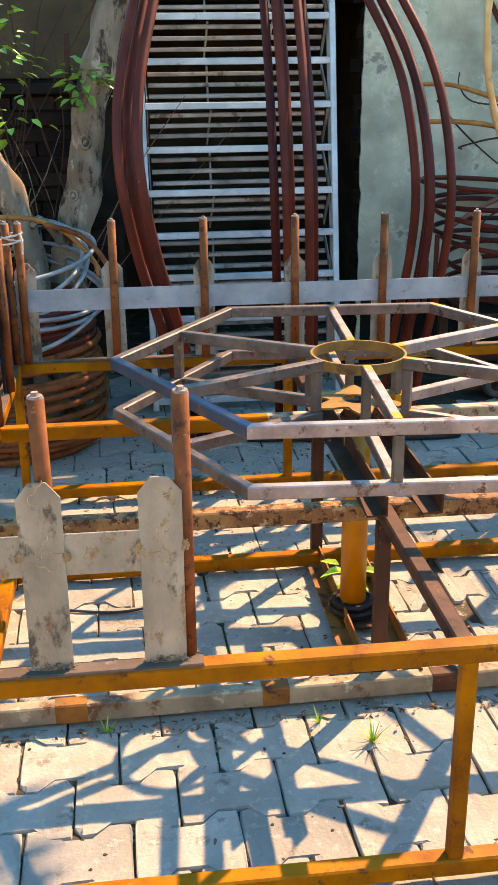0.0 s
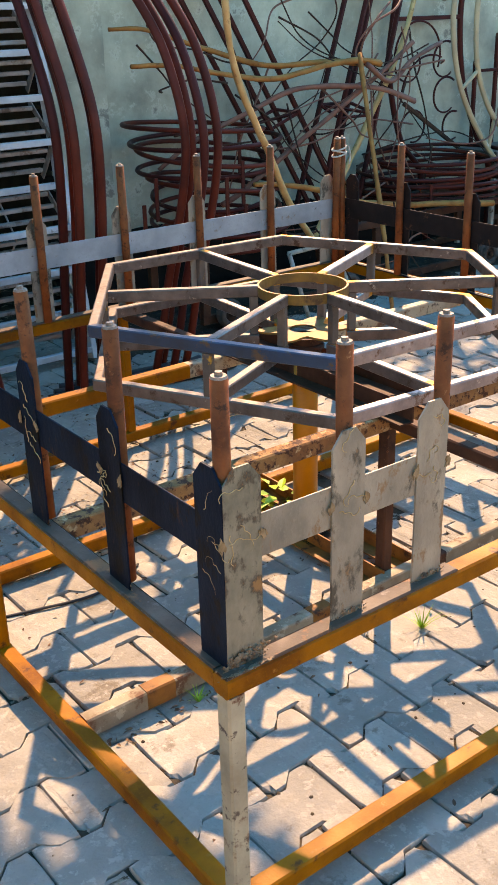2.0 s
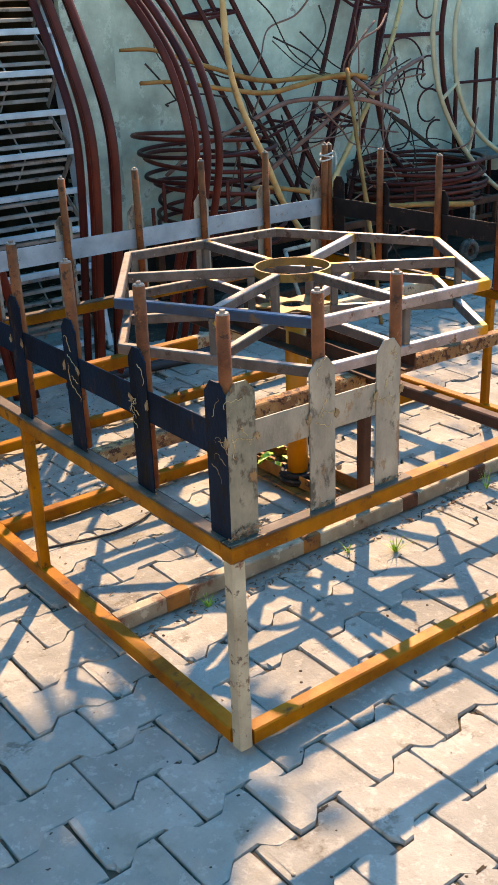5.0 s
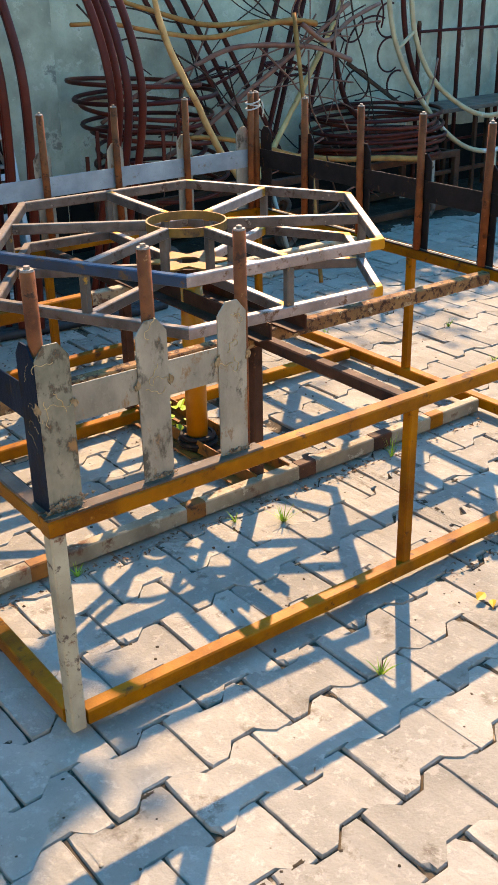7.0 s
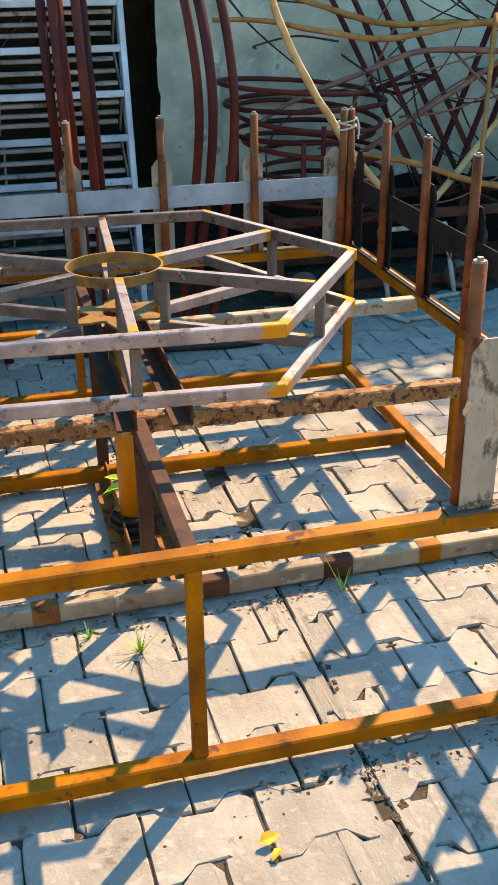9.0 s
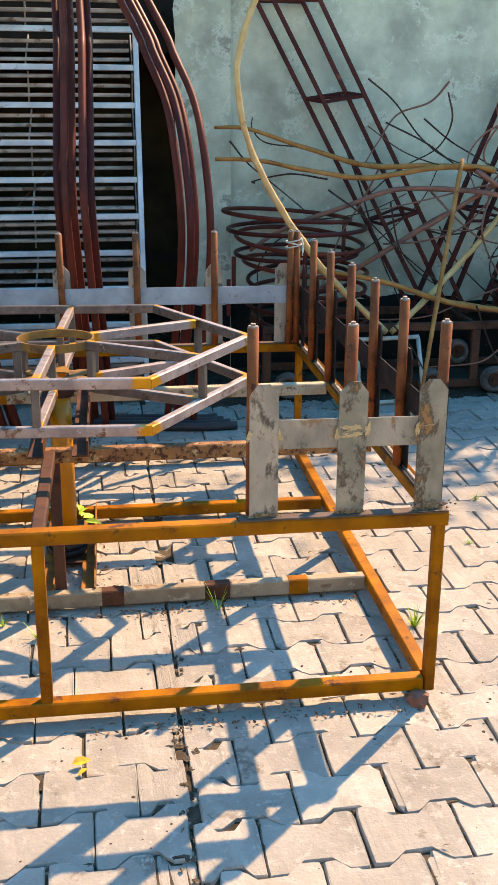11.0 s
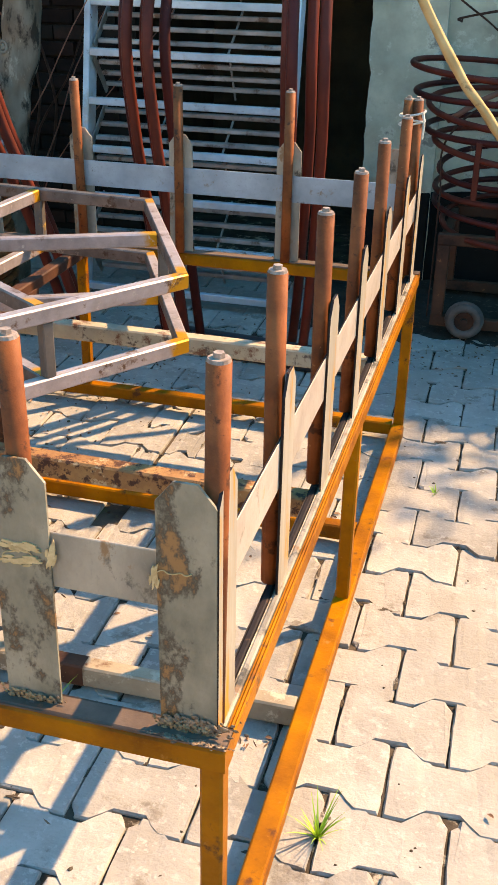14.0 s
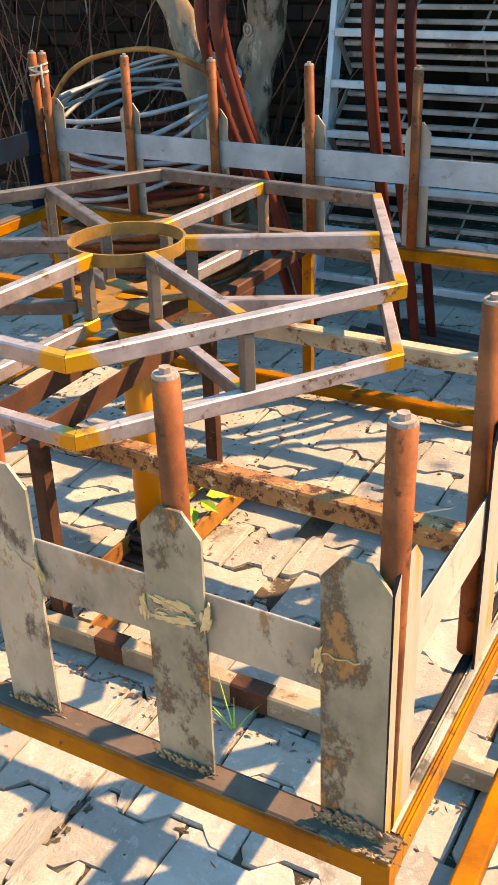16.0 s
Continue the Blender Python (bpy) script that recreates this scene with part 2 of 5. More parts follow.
M_LEAF = mat("green_leaf", (0.15, 0.33, 0.03), (0.08, 0.20, 0.02), 15, 0.45, 0, 0.1, 80, island=0.35)
M_GRASS = mat("weed_green", (0.30, 0.44, 0.03), (0.17, 0.30, 0.025), 15, 0.55, 0, 0.0, 80, island=0.3)
M_DEADLEAF = mat("dead_leaf", (0.17, 0.085, 0.04), (0.10, 0.05, 0.028), 30, 0.8, 0, 0.2, 90, island=0.4)
M_YLEAF = mat("yellow_leaf", (0.50, 0.29, 0.015), (0.34, 0.19, 0.015), 30, 0.6, 0, 0.1, 90)
M_PAVER = mat("concrete_paver", (0.295, 0.264, 0.212), (0.214, 0.191, 0.152), 6, 0.9, 0, 1.0, 110, spot=(0.155, 0.127, 0.094), spot_at=0.62, spot_scale=8, spot2=(0.312, 0.279, 0.224), spot2_at=0.58, spot2_scale=36, random_tint=0.15, spec=0.2, film=(0.235, 0.205, 0.155))
M_PAVERS = mat("concrete_pavers_far", (0.295, 0.264, 0.212), (0.214, 0.191, 0.152), 6, 0.9, 0, 1.0, 110, spot=(0.155, 0.127, 0.094), spot_at=0.62, spot_scale=8, spot2=(0.312, 0.279, 0.224), spot2_at=0.58, spot2_scale=36, island=0.15, spec=0.2, film=(0.235, 0.205, 0.155))
M_SOIL = mat("joint_sand", (0.085, 0.062, 0.04), (0.03, 0.022, 0.014), 9, 0.95, 0, 0.9, 150, spot=(0.30, 0.25, 0.18), spot_at=0.60, spot_scale=12, spot2=(0.07, 0.08, 0.025), spot2_at=0.65, spot2_scale=7, spec=0.1)
M_PLASTER = mat("green_grey_plaster", (0.485, 0.475, 0.330), (0.25, 0.252, 0.180), 3.4, 0.85, 0, 0.9, 34, spot=(0.55, 0.545, 0.40), spot_at=0.59, spot_scale=5, spot2=(0.22, 0.21, 0.155), spot2_at=0.62, spot2_scale=5)
# Pale so that the added, unseen walls bounce sun into shaded faces.
M_BOUNCE_WALL = mat("cream_bounce_wall", (0.62, 0.55, 0.44), (0.50, 0.43, 0.34), 2, 0.9, 0, 0.4, 30, spot=(0.44, 0.38, 0.30), spot_at=0.6, spot_scale=3)
M_SPATTER = mat("brown_weld_spatter", (0.34, 0.22, 0.11), (0.16, 0.095, 0.045), 60, 0.8, 0.0, 0.3, 160, spec=0.12)
# Wall foot: dark stains, with the shade behind the cart put into the colour.
M_WALL_FOOT = mat("stained_and_shaded_wall_foot", (0.012, 0.012, 0.010), (0.007, 0.007, 0.006), 5, 0.85, 0, 0.4, 50, spot=(0.05, 0.048, 0.038), spot_at=0.66, spot_scale=6, spec=0.12)
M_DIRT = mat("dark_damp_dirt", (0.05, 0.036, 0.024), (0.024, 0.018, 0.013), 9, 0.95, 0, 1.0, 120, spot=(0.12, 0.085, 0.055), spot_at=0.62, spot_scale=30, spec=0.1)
# Brick, mortar and old plaster: the recess's deep shade is put into these colours.
M_BRICK_SHADED = mat("shaded_old_brick", (0.030, 0.015, 0.010), (0.013, 0.008, 0.006), 5, 0.9, 0, 0.5, 60, spot=(0.014, 0.011, 0.008), spot_at=0.53, spot_scale=4, random_tint=0.45, spec=0.1)
M_MORTAR_SHADED = mat("dirty_shaded_mortar", (0.022, 0.017, 0.012), (0.011, 0.009, 0.007), 6, 0.95, 0, 0.5, 60, spec=0.1)
M_OLDPLASTER_SHADED = mat("shaded_brown_old_plaster", (0.085, 0.062, 0.034), (0.04, 0.030, 0.019), 3, 0.9, 0, 0.3, 40, spot=(0.05, 0.04, 0.028), spot_at=0.6, spot_scale=4, spec=0.1)
M_SILVER = mat("galvanised_pipe", (0.30, 0.30, 0.29), (0.18, 0.18, 0.175), 10, 0.55, 0.3, 0.05, 80)
M_WHEEL = mat("grey_rubber_wheel", (0.135, 0.108, 0.085), (0.070, 0.054, 0.042), 12, 0.7, 0, 0.2, 80, spot=(0.05, 0.035, 0.025), spot_at=0.58, spec=0.12)
M_WHITE = mat("chipped_white_paint", (0.44, 0.42, 0.34), (0.26, 0.24, 0.185), 8, 0.6, 0, 0.2, 80, spot=(0.13, 0.085, 0.05), spot_at=0.60, spot_scale=16, spec=0.2)
M_HOOP = mat("cream_hoop_paint", (0.46, 0.36, 0.20), (0.34, 0.25, 0.14), 7, 0.5, 0, 0.15, 80, spot=(0.50, 0.50, 0.44), spot_at=0.60, spot_scale=3)
M_BLACK = mat("black_rubber_hose", (0.02, 0.02, 0.02), (0.035, 0.033, 0.03), 10, 0.6, 0, 0.1, 80)
M_BLOCK = mat("broken_red_block", (0.22, 0.09, 0.055), (0.13, 0.06, 0.04), 20, 0.9, 0, 0.6, 80)
M_CLOTH = mat("pale_tie_cloth", (0.55, 0.50, 0.40), (0.36, 0.31, 0.23), 60, 0.9, 0, 0.5, 120)


# ---- helpers ----
def part(name, bm, material, parent=None, label="", smooth=False):
    """Links a bmesh, in the world's coordinates, as one object under a thing or a part."""
    me = bpy.data.meshes.new(name)
    bmesh.ops.recalc_face_normals(bm, faces=bm.faces)
    bm.to_mesh(me)
    bm.free()
    me.materials.append(material)
    if smooth:
        for p in me.polygons:
            p.use_smooth = True
    ob = new(name, me)
    if parent is not None:
        ob.parent = parent
        ob.matrix_parent_inverse = BASES.get(parent.name, Matrix()).inverted()
    if label:
        ob["label"] = label
    return ob


BASES = {}


def thing(name, at, label, category, group="", kind=""):
    """An Empty at a thing's base."""
    ob = new(name)
    ob.empty_display_size = 0.05
    ob.matrix_basis = Matrix.Translation(at)
    BASES[ob.name] = Matrix.Translation(at)
    return tagged(ob, label, category, group, kind)


def place(name, mesh, m, parent, label=""):
    """One more object on a shared mesh, at the pose m, under parent."""
    ob = new(name, mesh)
    ob.matrix_basis = m
    ob.parent = parent
    ob.matrix_parent_inverse = BASES.get(parent.name, Matrix()).inverted()
    if label:
        ob["label"] = label
    return ob


def mesh_of(name, bm, material, smooth=False):
    me = bpy.data.meshes.new(name)
    bmesh.ops.recalc_face_normals(bm, faces=bm.faces)
    bm.to_mesh(me)
    bm.free()
    me.materials.append(material)
    if smooth:
        for p in me.polygons:
            p.use_smooth = True
    return me


def prism(bm, profile, m, length):
    """Extrudes a closed profile (y, z) along local x, from 0 to length."""
    a = [bm.verts.new(m @ Vector((0, y, z))) for y, z in profile]
    b = [bm.verts.new(m @ Vector((length, y, z))) for y, z in profile]
    k = len(profile)
    for i in range(k):
        bm.faces.new((a[i], a[(i + 1) % k], b[(i + 1) % k], b[i]))
    bm.faces.new(a[::-1])
    bm.faces.new(b)


def rect(w, h, c=0.004):
    w, h = w / 2, h / 2
    return [(-w + c, -h), (w - c, -h), (w, -h + c), (w, h - c), (w - c, h), (-w + c, h), (-w, h - c), (-w, -h + c)]


def angle_profile(w, h, t=0.005):
    return [(-w / 2, -h / 2), (w / 2, -h / 2), (w / 2, -h / 2 + t), (-w / 2 + t, -h / 2 + t), (-w / 2 + t, h / 2), (-w / 2, h / 2)]


def axes(p, q, up=(0, 0, 1)):
    """A pose at p whose x axis looks at q and whose z axis is near up."""
    x = (Vector(q) - Vector(p)).normalized()
    u = Vector(up)
    if abs(x.dot(u)) > 0.98:
        u = Vector((0, 1, 0))
    y = u.cross(x).normalized()
    z = x.cross(y)
    m = Matrix((x, y, z)).transposed().to_4x4()
    m.translation = Vector(p)
    return m


def bar(bm, p, q, w, h, c=0.004, profile=None, up=(0, 0, 1)):
    prism(bm, profile or rect(w, h, c), axes(p, q, up), (Vector(q) - Vector(p)).length)


def smooth_line(pts, steps):
    """Catmull-Rom through the points."""
    v = [Vector(p) for p in pts]
    v = [2 * v[0] - v[1]] + v + [2 * v[-1] - v[-2]]
    out = []
    for i in range(1, len(v) - 2):
        a, b, c, d = v[i - 1:i + 3]
        for s in range(steps):
            t = s / steps
            out.append(0.5 * (2 * b + (c - a) * t + (2 * a - 5 * b + 4 * c - d) * t * t + (3 * b - a - 3 * c + d) * t ** 3))
    out.append(v[-2])
    return out


def sweep(bm, pts, r0, r1=None, sides=8, steps=6, wobble=0.0, closed=False, seed=0.0):
    """A round tube along a smooth line; r0 to r1 along it."""
    r1 = r0 if r1 is None else r1
    line = [Vector(p) for p in pts] if closed or steps == 1 else smooth_line(pts, steps)
    k = len(line)
    rings, side = [], None
    for i, p in enumerate(line):
        if closed:
            d = (line[(i + 1) % k] - line[i - 1]).normalized()
        else:
            d = (line[min(i + 1, k - 1)] - line[max(i - 1, 0)]).normalized()
        if side is None:
            side = d.orthogonal().normalized()
        side = (side - d * side.dot(d)).normalized()
        other = d.cross(side)
        r = r0 + (r1 - r0) * i / max(1, k - 1)
        ring = []
        for j in range(sides):
            an = 2 * math.pi * j / sides
            u = side * math.cos(an) + other * math.sin(an)
            f = 1 + (wobble * noise.noise(p * 9 + u * 1.3 + Vector((seed, 0, 0))) if wobble else 0)
            ring.append(bm.verts.new(p + u * r * f))
        rings.append(ring)
    for i in range(k if closed else k - 1):
        a, b = rings[i], rings[(i + 1) % k]
        for j in range(sides):
            bm.faces.new((a[j], a[(j + 1) % sides], b[(j + 1) % sides], b[j]))
    if not closed:
        bm.faces.new(rings[0][::-1])
        bm.faces.new(rings[-1])


def tube_thing(name, pts, r0, r1, material, label, category, group="", sides=8, steps=6, wobble=0.0, seed=0.0):
    bm = bmesh.new()
    sweep(bm, pts, r0, r1, sides, steps, wobble, seed=seed)
    return tagged(part(name, bm, material, smooth=True), label, category, group)


def blob(bm, at, r, squash=(1, 1, 1), seed=0.0, rough=0.5, sub=2):
    """A lumpy bead of metal or stone."""
    made = bmesh.ops.create_icosphere(bm, subdivisions=sub, radius=1.0)["verts"]
    for v in made:
        f = 1 + rough * noise.noise(v.co * 1.9 + Vector((seed, seed * 2, 0)))
        v.co = Vector(at) + Vector(v.co[i] * r * f * squash[i] for i in range(3))


def ring_points(c, r, k, phase=0.0, ry=None, tilt=(0.0, 0.0)):
    ry = ry or r
    return [Vector((c[0] + r * math.cos(a), c[1] + ry * math.sin(a), c[2] + tilt[0] * math.cos(a) + tilt[1] * math.sin(a)))
            for a in (phase + 2 * math.pi * i / k for i in range(k))]


# ---- ground and walls ----
bm = bmesh.new()
bmesh.ops.create_grid(bm, x_segments=2, y_segments=2, size=400, matrix=Matrix.Translation((0, 0, -0.0105)))
ground = tagged(part("ground", bm, M_SOIL), "sandy soil under grey concrete paving blocks", "ground", kind="structure")

bm = bmesh.new()
bar(bm, (1.32, 5.53, 1.10), (9.0, 5.53, 1.10), 0.24, 2.24, 0.01)
wall_back = tagged(part("wall_back", bm, M_PLASTER), "stained green-grey cement plastered wall", "wall", kind="structure")
bm = bmesh.new()
# a slightly proud strip of plaster with a ragged left edge
pts_l = [(1.215 + 0.022 * noise.noise(Vector((0, 0, z * 5.1))) + 0.012 * noise.noise(Vector((3, 0, z * 19))), z) for z in [i * 0.045 - 0.02 for i in range(51)]]
pts_r = [(1.535 + 0.004 * noise.noise(Vector((7, 0, z * 6))), z) for _, z in pts_l]
front = [bm.verts.new((x, 5.355, z)) for x, z in pts_l], [bm.verts.new((x, 5.36, z)) for x, z in pts_r]
back = [bm.verts.new((x + 0.01, 5.42, z)) for x, z in pts_l], [bm.verts.new((x, 5.409, z)) for x, z in pts_r]
for i in range(50):
    bm.faces.new((front[0][i], front[1][i], front[1][i + 1], front[0][i + 1]))
    bm.faces.new((front[0][i], front[0][i + 1], back[0][i + 1], back[0][i]))
    bm.faces.new((front[1][i], back[1][i], back[1][i + 1], front[1][i + 1]))
bm.faces.new((front[0][-1], front[1][-1], back[1][-1], back[0][-1]))
part("plaster_edge", bm, M_PLASTER, wall_back, "ragged broken plaster edge")

# the wall's foot, ragged on top: stains and cart shade put into one black
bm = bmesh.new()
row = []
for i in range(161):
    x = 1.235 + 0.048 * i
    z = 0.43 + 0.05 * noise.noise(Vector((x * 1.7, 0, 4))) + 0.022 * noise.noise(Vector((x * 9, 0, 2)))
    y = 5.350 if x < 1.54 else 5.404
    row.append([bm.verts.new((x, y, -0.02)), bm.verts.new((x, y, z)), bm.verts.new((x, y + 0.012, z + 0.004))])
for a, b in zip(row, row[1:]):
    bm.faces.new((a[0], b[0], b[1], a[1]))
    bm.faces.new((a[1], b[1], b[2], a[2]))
part("plinth", bm, M_WALL_FOOT, wall_back, "stained foot of the wall, cart shade put into its black")
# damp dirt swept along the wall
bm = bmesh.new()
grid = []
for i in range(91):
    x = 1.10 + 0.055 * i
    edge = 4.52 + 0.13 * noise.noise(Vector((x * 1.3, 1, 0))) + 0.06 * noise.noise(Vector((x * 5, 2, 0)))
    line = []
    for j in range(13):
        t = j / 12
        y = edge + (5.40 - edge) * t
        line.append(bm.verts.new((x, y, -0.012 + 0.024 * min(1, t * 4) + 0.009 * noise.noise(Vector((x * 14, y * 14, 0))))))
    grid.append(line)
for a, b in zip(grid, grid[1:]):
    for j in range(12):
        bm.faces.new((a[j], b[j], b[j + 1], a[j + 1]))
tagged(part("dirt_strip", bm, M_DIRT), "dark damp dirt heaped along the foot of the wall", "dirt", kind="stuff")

# plain unseen walls that close the place, added to cut low sky and bounce sunlight
for name, p, q in (("wall_south", (-4.6, -4.4, 1.35), (8.8, -4.4, 1.35)), ("wall_west", (-4.5, -4.28, 1.35), (-4.5, 5.74, 1.35)), ("wall_east", (8.7, -4.28, 1.2), (8.7, 5.40, 1.2))):
    bm = bmesh.new()
    bar(bm, p, q, 0.22, 2 * p[2] + 0.04, 0.01)
    tagged(part(name, bm, M_BOUNCE_WALL), "plain unseen cream wall added to bounce light and cut low sky", "wall", kind="structure")

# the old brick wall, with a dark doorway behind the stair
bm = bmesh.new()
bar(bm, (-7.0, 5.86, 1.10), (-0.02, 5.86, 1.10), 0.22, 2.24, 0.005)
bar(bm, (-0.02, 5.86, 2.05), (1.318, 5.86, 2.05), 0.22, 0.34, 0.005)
wall_left = tagged(part("wall_left", bm, M_MORTAR_SHADED), "grimy old brick wall, deep shade put into its colour", "wall", kind="structure")
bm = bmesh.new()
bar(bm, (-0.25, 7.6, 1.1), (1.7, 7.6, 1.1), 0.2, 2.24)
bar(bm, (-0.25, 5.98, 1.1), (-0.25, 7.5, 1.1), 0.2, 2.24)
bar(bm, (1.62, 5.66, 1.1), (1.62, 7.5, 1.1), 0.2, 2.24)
tagged(part("wall_inner", bm, M_OLDPLASTER_SHADED), "dark brown plaster walls of a store room", "wall", kind="structure")
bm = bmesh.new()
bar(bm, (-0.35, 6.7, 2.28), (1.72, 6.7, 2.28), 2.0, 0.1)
tagged(part("ceiling", bm, M_OLDPLASTER_SHADED), "dark store room ceiling slab", "ceiling", kind="structure")
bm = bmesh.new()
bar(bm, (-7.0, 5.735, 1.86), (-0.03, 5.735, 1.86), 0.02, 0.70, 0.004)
part("old_plaster", bm, M_OLDPLASTER_SHADED, wall_left, "brown flaking plaster")
# ledge in the same shade-darkened mortar colour
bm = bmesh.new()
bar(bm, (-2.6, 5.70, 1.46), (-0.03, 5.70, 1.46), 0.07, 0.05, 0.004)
part("ledge", bm, M_MORTAR_SHADED, wall_left, "dark ledge, shade put into its colour")


# ---- the ride's base frame ----
X0, X1, Y0, Y1 = -0.426, 1.645, 1.633, 3.668
XM, YM = 0.582, 2.66
Z_LOW, Z_TOP = 0.045, 0.543
base = thing("ride_base_frame", (XM, YM, 0), "square welded steel ride base, ochre primer, picket fence on top", "steel frame")


def rail(name, p, q, w, h, material, label="", profile=None):
    bm = bmesh.new()
    bar(bm, p, q, w, h, profile=profile)
    return part(name, bm, material, base, label)


for y in (Y0, Y1):
    rail("bottom_rail", (X0 + 0.021, y, Z_LOW), (X1 - 0.021, y, Z_LOW), 0.041, 0.041, M_YELLOW)
for x in (X0, X1):
    rail("bottom_rail", (x, Y0 + 0.0215, Z_LOW), (x, Y1 - 0.0215, Z_LOW), 0.041, 0.041, M_YELLOW)
for y in (Y0, Y1):
    rail("top_rail", (X0 - 0.02, y, Z_TOP - 0.002), (X1 + 0.02, y, Z_TOP - 0.002), 0.040, 0.038, M_YELLOW)
for p, q, y in ((X0 - 0.02, 0.098, Y0), (1.105, X1 + 0.02, Y0), (X0 - 0.02, X1 + 0.02, Y1)):
    rail("rail_cap", (p, y, Z_TOP + 0.0195), (q, y, Z_TOP + 0.0195), 0.038, 0.005, M_RAILTOP, "bare brown steel strip")
for x in (X0, X1):
    rail("top_rail", (x, Y0 + 0.021, Z_TOP - 0.002), (x, Y1 - 0.021, Z_TOP - 0.002), 0.040, 0.038, M_YELLOW)
# the east rail's dark inner strip stands in for the pickets' shadow
for x, w, m_ in ((X0, 0.038, M_RAILTOP), (X1 - 0.012, 0.014, M_SHADE_GREASE), (X1 + 0.003, 0.014, M_PLATE), (X1 + 0.015, 0.008, M_YELLOW)):
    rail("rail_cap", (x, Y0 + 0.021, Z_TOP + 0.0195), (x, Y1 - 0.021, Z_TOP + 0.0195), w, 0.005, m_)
for x, y in ((X0, Y0), (X1, Y0), (X0, Y1), (X1, Y1), (XM + 0.01, Y0), (XM - 0.01, Y1), (X0, YM - 0.01), (X1, YM + 0.02)):
    cream = (x, y) == (X0, Y0)
    foot = 0.0658 if x in (XM + 0.01, XM - 0.01) or y in (YM - 0.01, YM + 0.02) else 0.022
    w = 0.036 if cream else 0.038 if foot < 0.02 else 0.031
    rail("post", (x, y, foot), (x, y, Z_TOP - 0.0215), w, w, M_BEIGE if cream else M_YELLOW, "cream painted post" if cream else "")
# low and high cross members
rail("low_cross_bar", (X0 + 0.0235, 2.266, 0.036), (X1 - 0.0235, 2.288, 0.036), 0.040, 0.052, M_LOWBAR, "old cream painted bar with rust patches")
rail("low_cross_bar", (X0 + 0.0235, 3.02, 0.038), (X1 - 0.0235, 3.01, 0.038), 0.040, 0.044, M_YELLOW)
for x, l, m_ in ((-0.240, 0.08, M_OCHREB), (0.285, 0.07, M_OCHREB), (0.735, 0.072, M_BROWN), (1.075, 0.085, M_BROWN), (1.360, 0.065, M_YELLOW)):
    rail("paint_patch", (x, 2.2705 + 0.0107 * x, 0.0365), (x + l, 2.2705 + 0.0107 * (x + l), 0.0365), 0.0425, 0.0545, m_, "ochre overspray patch" if m_ is M_YELLOW else "bare rusty patch")
rail("high_cross_beam", (X0 + 0.021, 2.308, 0.530), (X1 - 0.021, 2.288, 0.530), 0.040, 0.044, M_RUSTY, "flaking rusty beam")
rail("high_cross_beam", (X0 + 0.021, 2.99, 0.530), (0.40, 2.99, 0.530), 0.040, 0.044, M_YELLOW, "ochre painted beam")
rail("high_cross_beam", (0.40, 2.99, 0.530), (X1 - 0.021, 2.99, 0.530), 0.040, 0.044, M_BEIGE, "cream painted beam")
rail("tie_bar", (XM + 0.01, Y0 + 0.021, 0.532), (XM + 0.01, 2.284, 0.532), 0.036, 0.036, M_BROWN, "brown primed tie bar")
rail("tie_bar", (XM - 0.005, 3.011, 0.532), (XM - 0.005, Y1 - 0.021, 0.532), 0.036, 0.036, M_BROWN, "brown primed tie bar")
rail("inner_post", (XM + 0.02, 2.315, 0.0), (XM + 0.02, 2.315, 0.507), 0.036, 0.036, M_BROWN, "brown rusty post")
rail("inner_post", (XM - 0.01, 3.055, 0.0), (XM - 0.01, 3.055, 0.507), 0.036, 0.036, M_BROWN, "brown rusty post")
AP = angle_profile(0.05, 0.05)
for x in (0.555, 0.690):
    rail("bearing_angle", (x, 2.285, 0.045), (x, 3.05, 0.045), 0, 0, M_OCHREB, "brown and ochre angle iron", AP)
    rail("bearing_angle", (x, 2.20, 0.5795), (x, 3.07, 0.5795), 0, 0, M_BROWN, "dark brown angle iron", AP)
bm = bmesh.new()
bar(bm, (0.622, 2.58, 0.022), (0.622, 2.80, 0.022), 0.126, 0.006)
part("bearing_plate", bm, M_BROWN, base)

# the pole on its bearing
PX, PY = 0.612, 2.674
bm = bmesh.new()
sweep(bm, [(PX, PY, 0.05), (PX, PY, 0.63)], 0.038, sides=24, steps=1)
part("pole", bm, M_POLE, base, "glossy ochre painted pipe", smooth=True)
bm = bmesh.new()
for r, z in ((0.058, 0.034), (0.064, 0.046), (0.052, 0.058), (0.056, 0.066)):
    sweep(bm, ring_points((PX, PY, z), r, 28), 0.009, sides=6, closed=True)
bmesh.ops.create_cone(bm, segments=28, radius1=0.056, radius2=0.050, depth=0.045, cap_ends=True, matrix=Matrix.Translation((PX, PY, 0.047)))
part("bearing", bm, M_SHADE_GREASE, base, "greasy ball bearing rings")

# pickets, rods, flat bands
PW, PT = 0.074, 0.004


def picket_mesh(name, material, z0, z1):
    bm = bmesh.new()
    w, c = PW / 2, PW * 0.30
    outline = [(-w, z0), (w, z0), (w, z1 - 0.028), (w - c, z1), (-w + c, z1), (-w, z1 - 0.028)]
    prism(bm, outline, Matrix.Translation((-PT / 2, 0, 0)), PT)
    return mesh_of(name, bm, material)


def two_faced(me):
    """The outer face keeps its overspray, the inner one has its back-lit shade as colour."""
    me.materials.append(M_SHADE_GREASE)
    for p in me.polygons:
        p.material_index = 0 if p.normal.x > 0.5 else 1


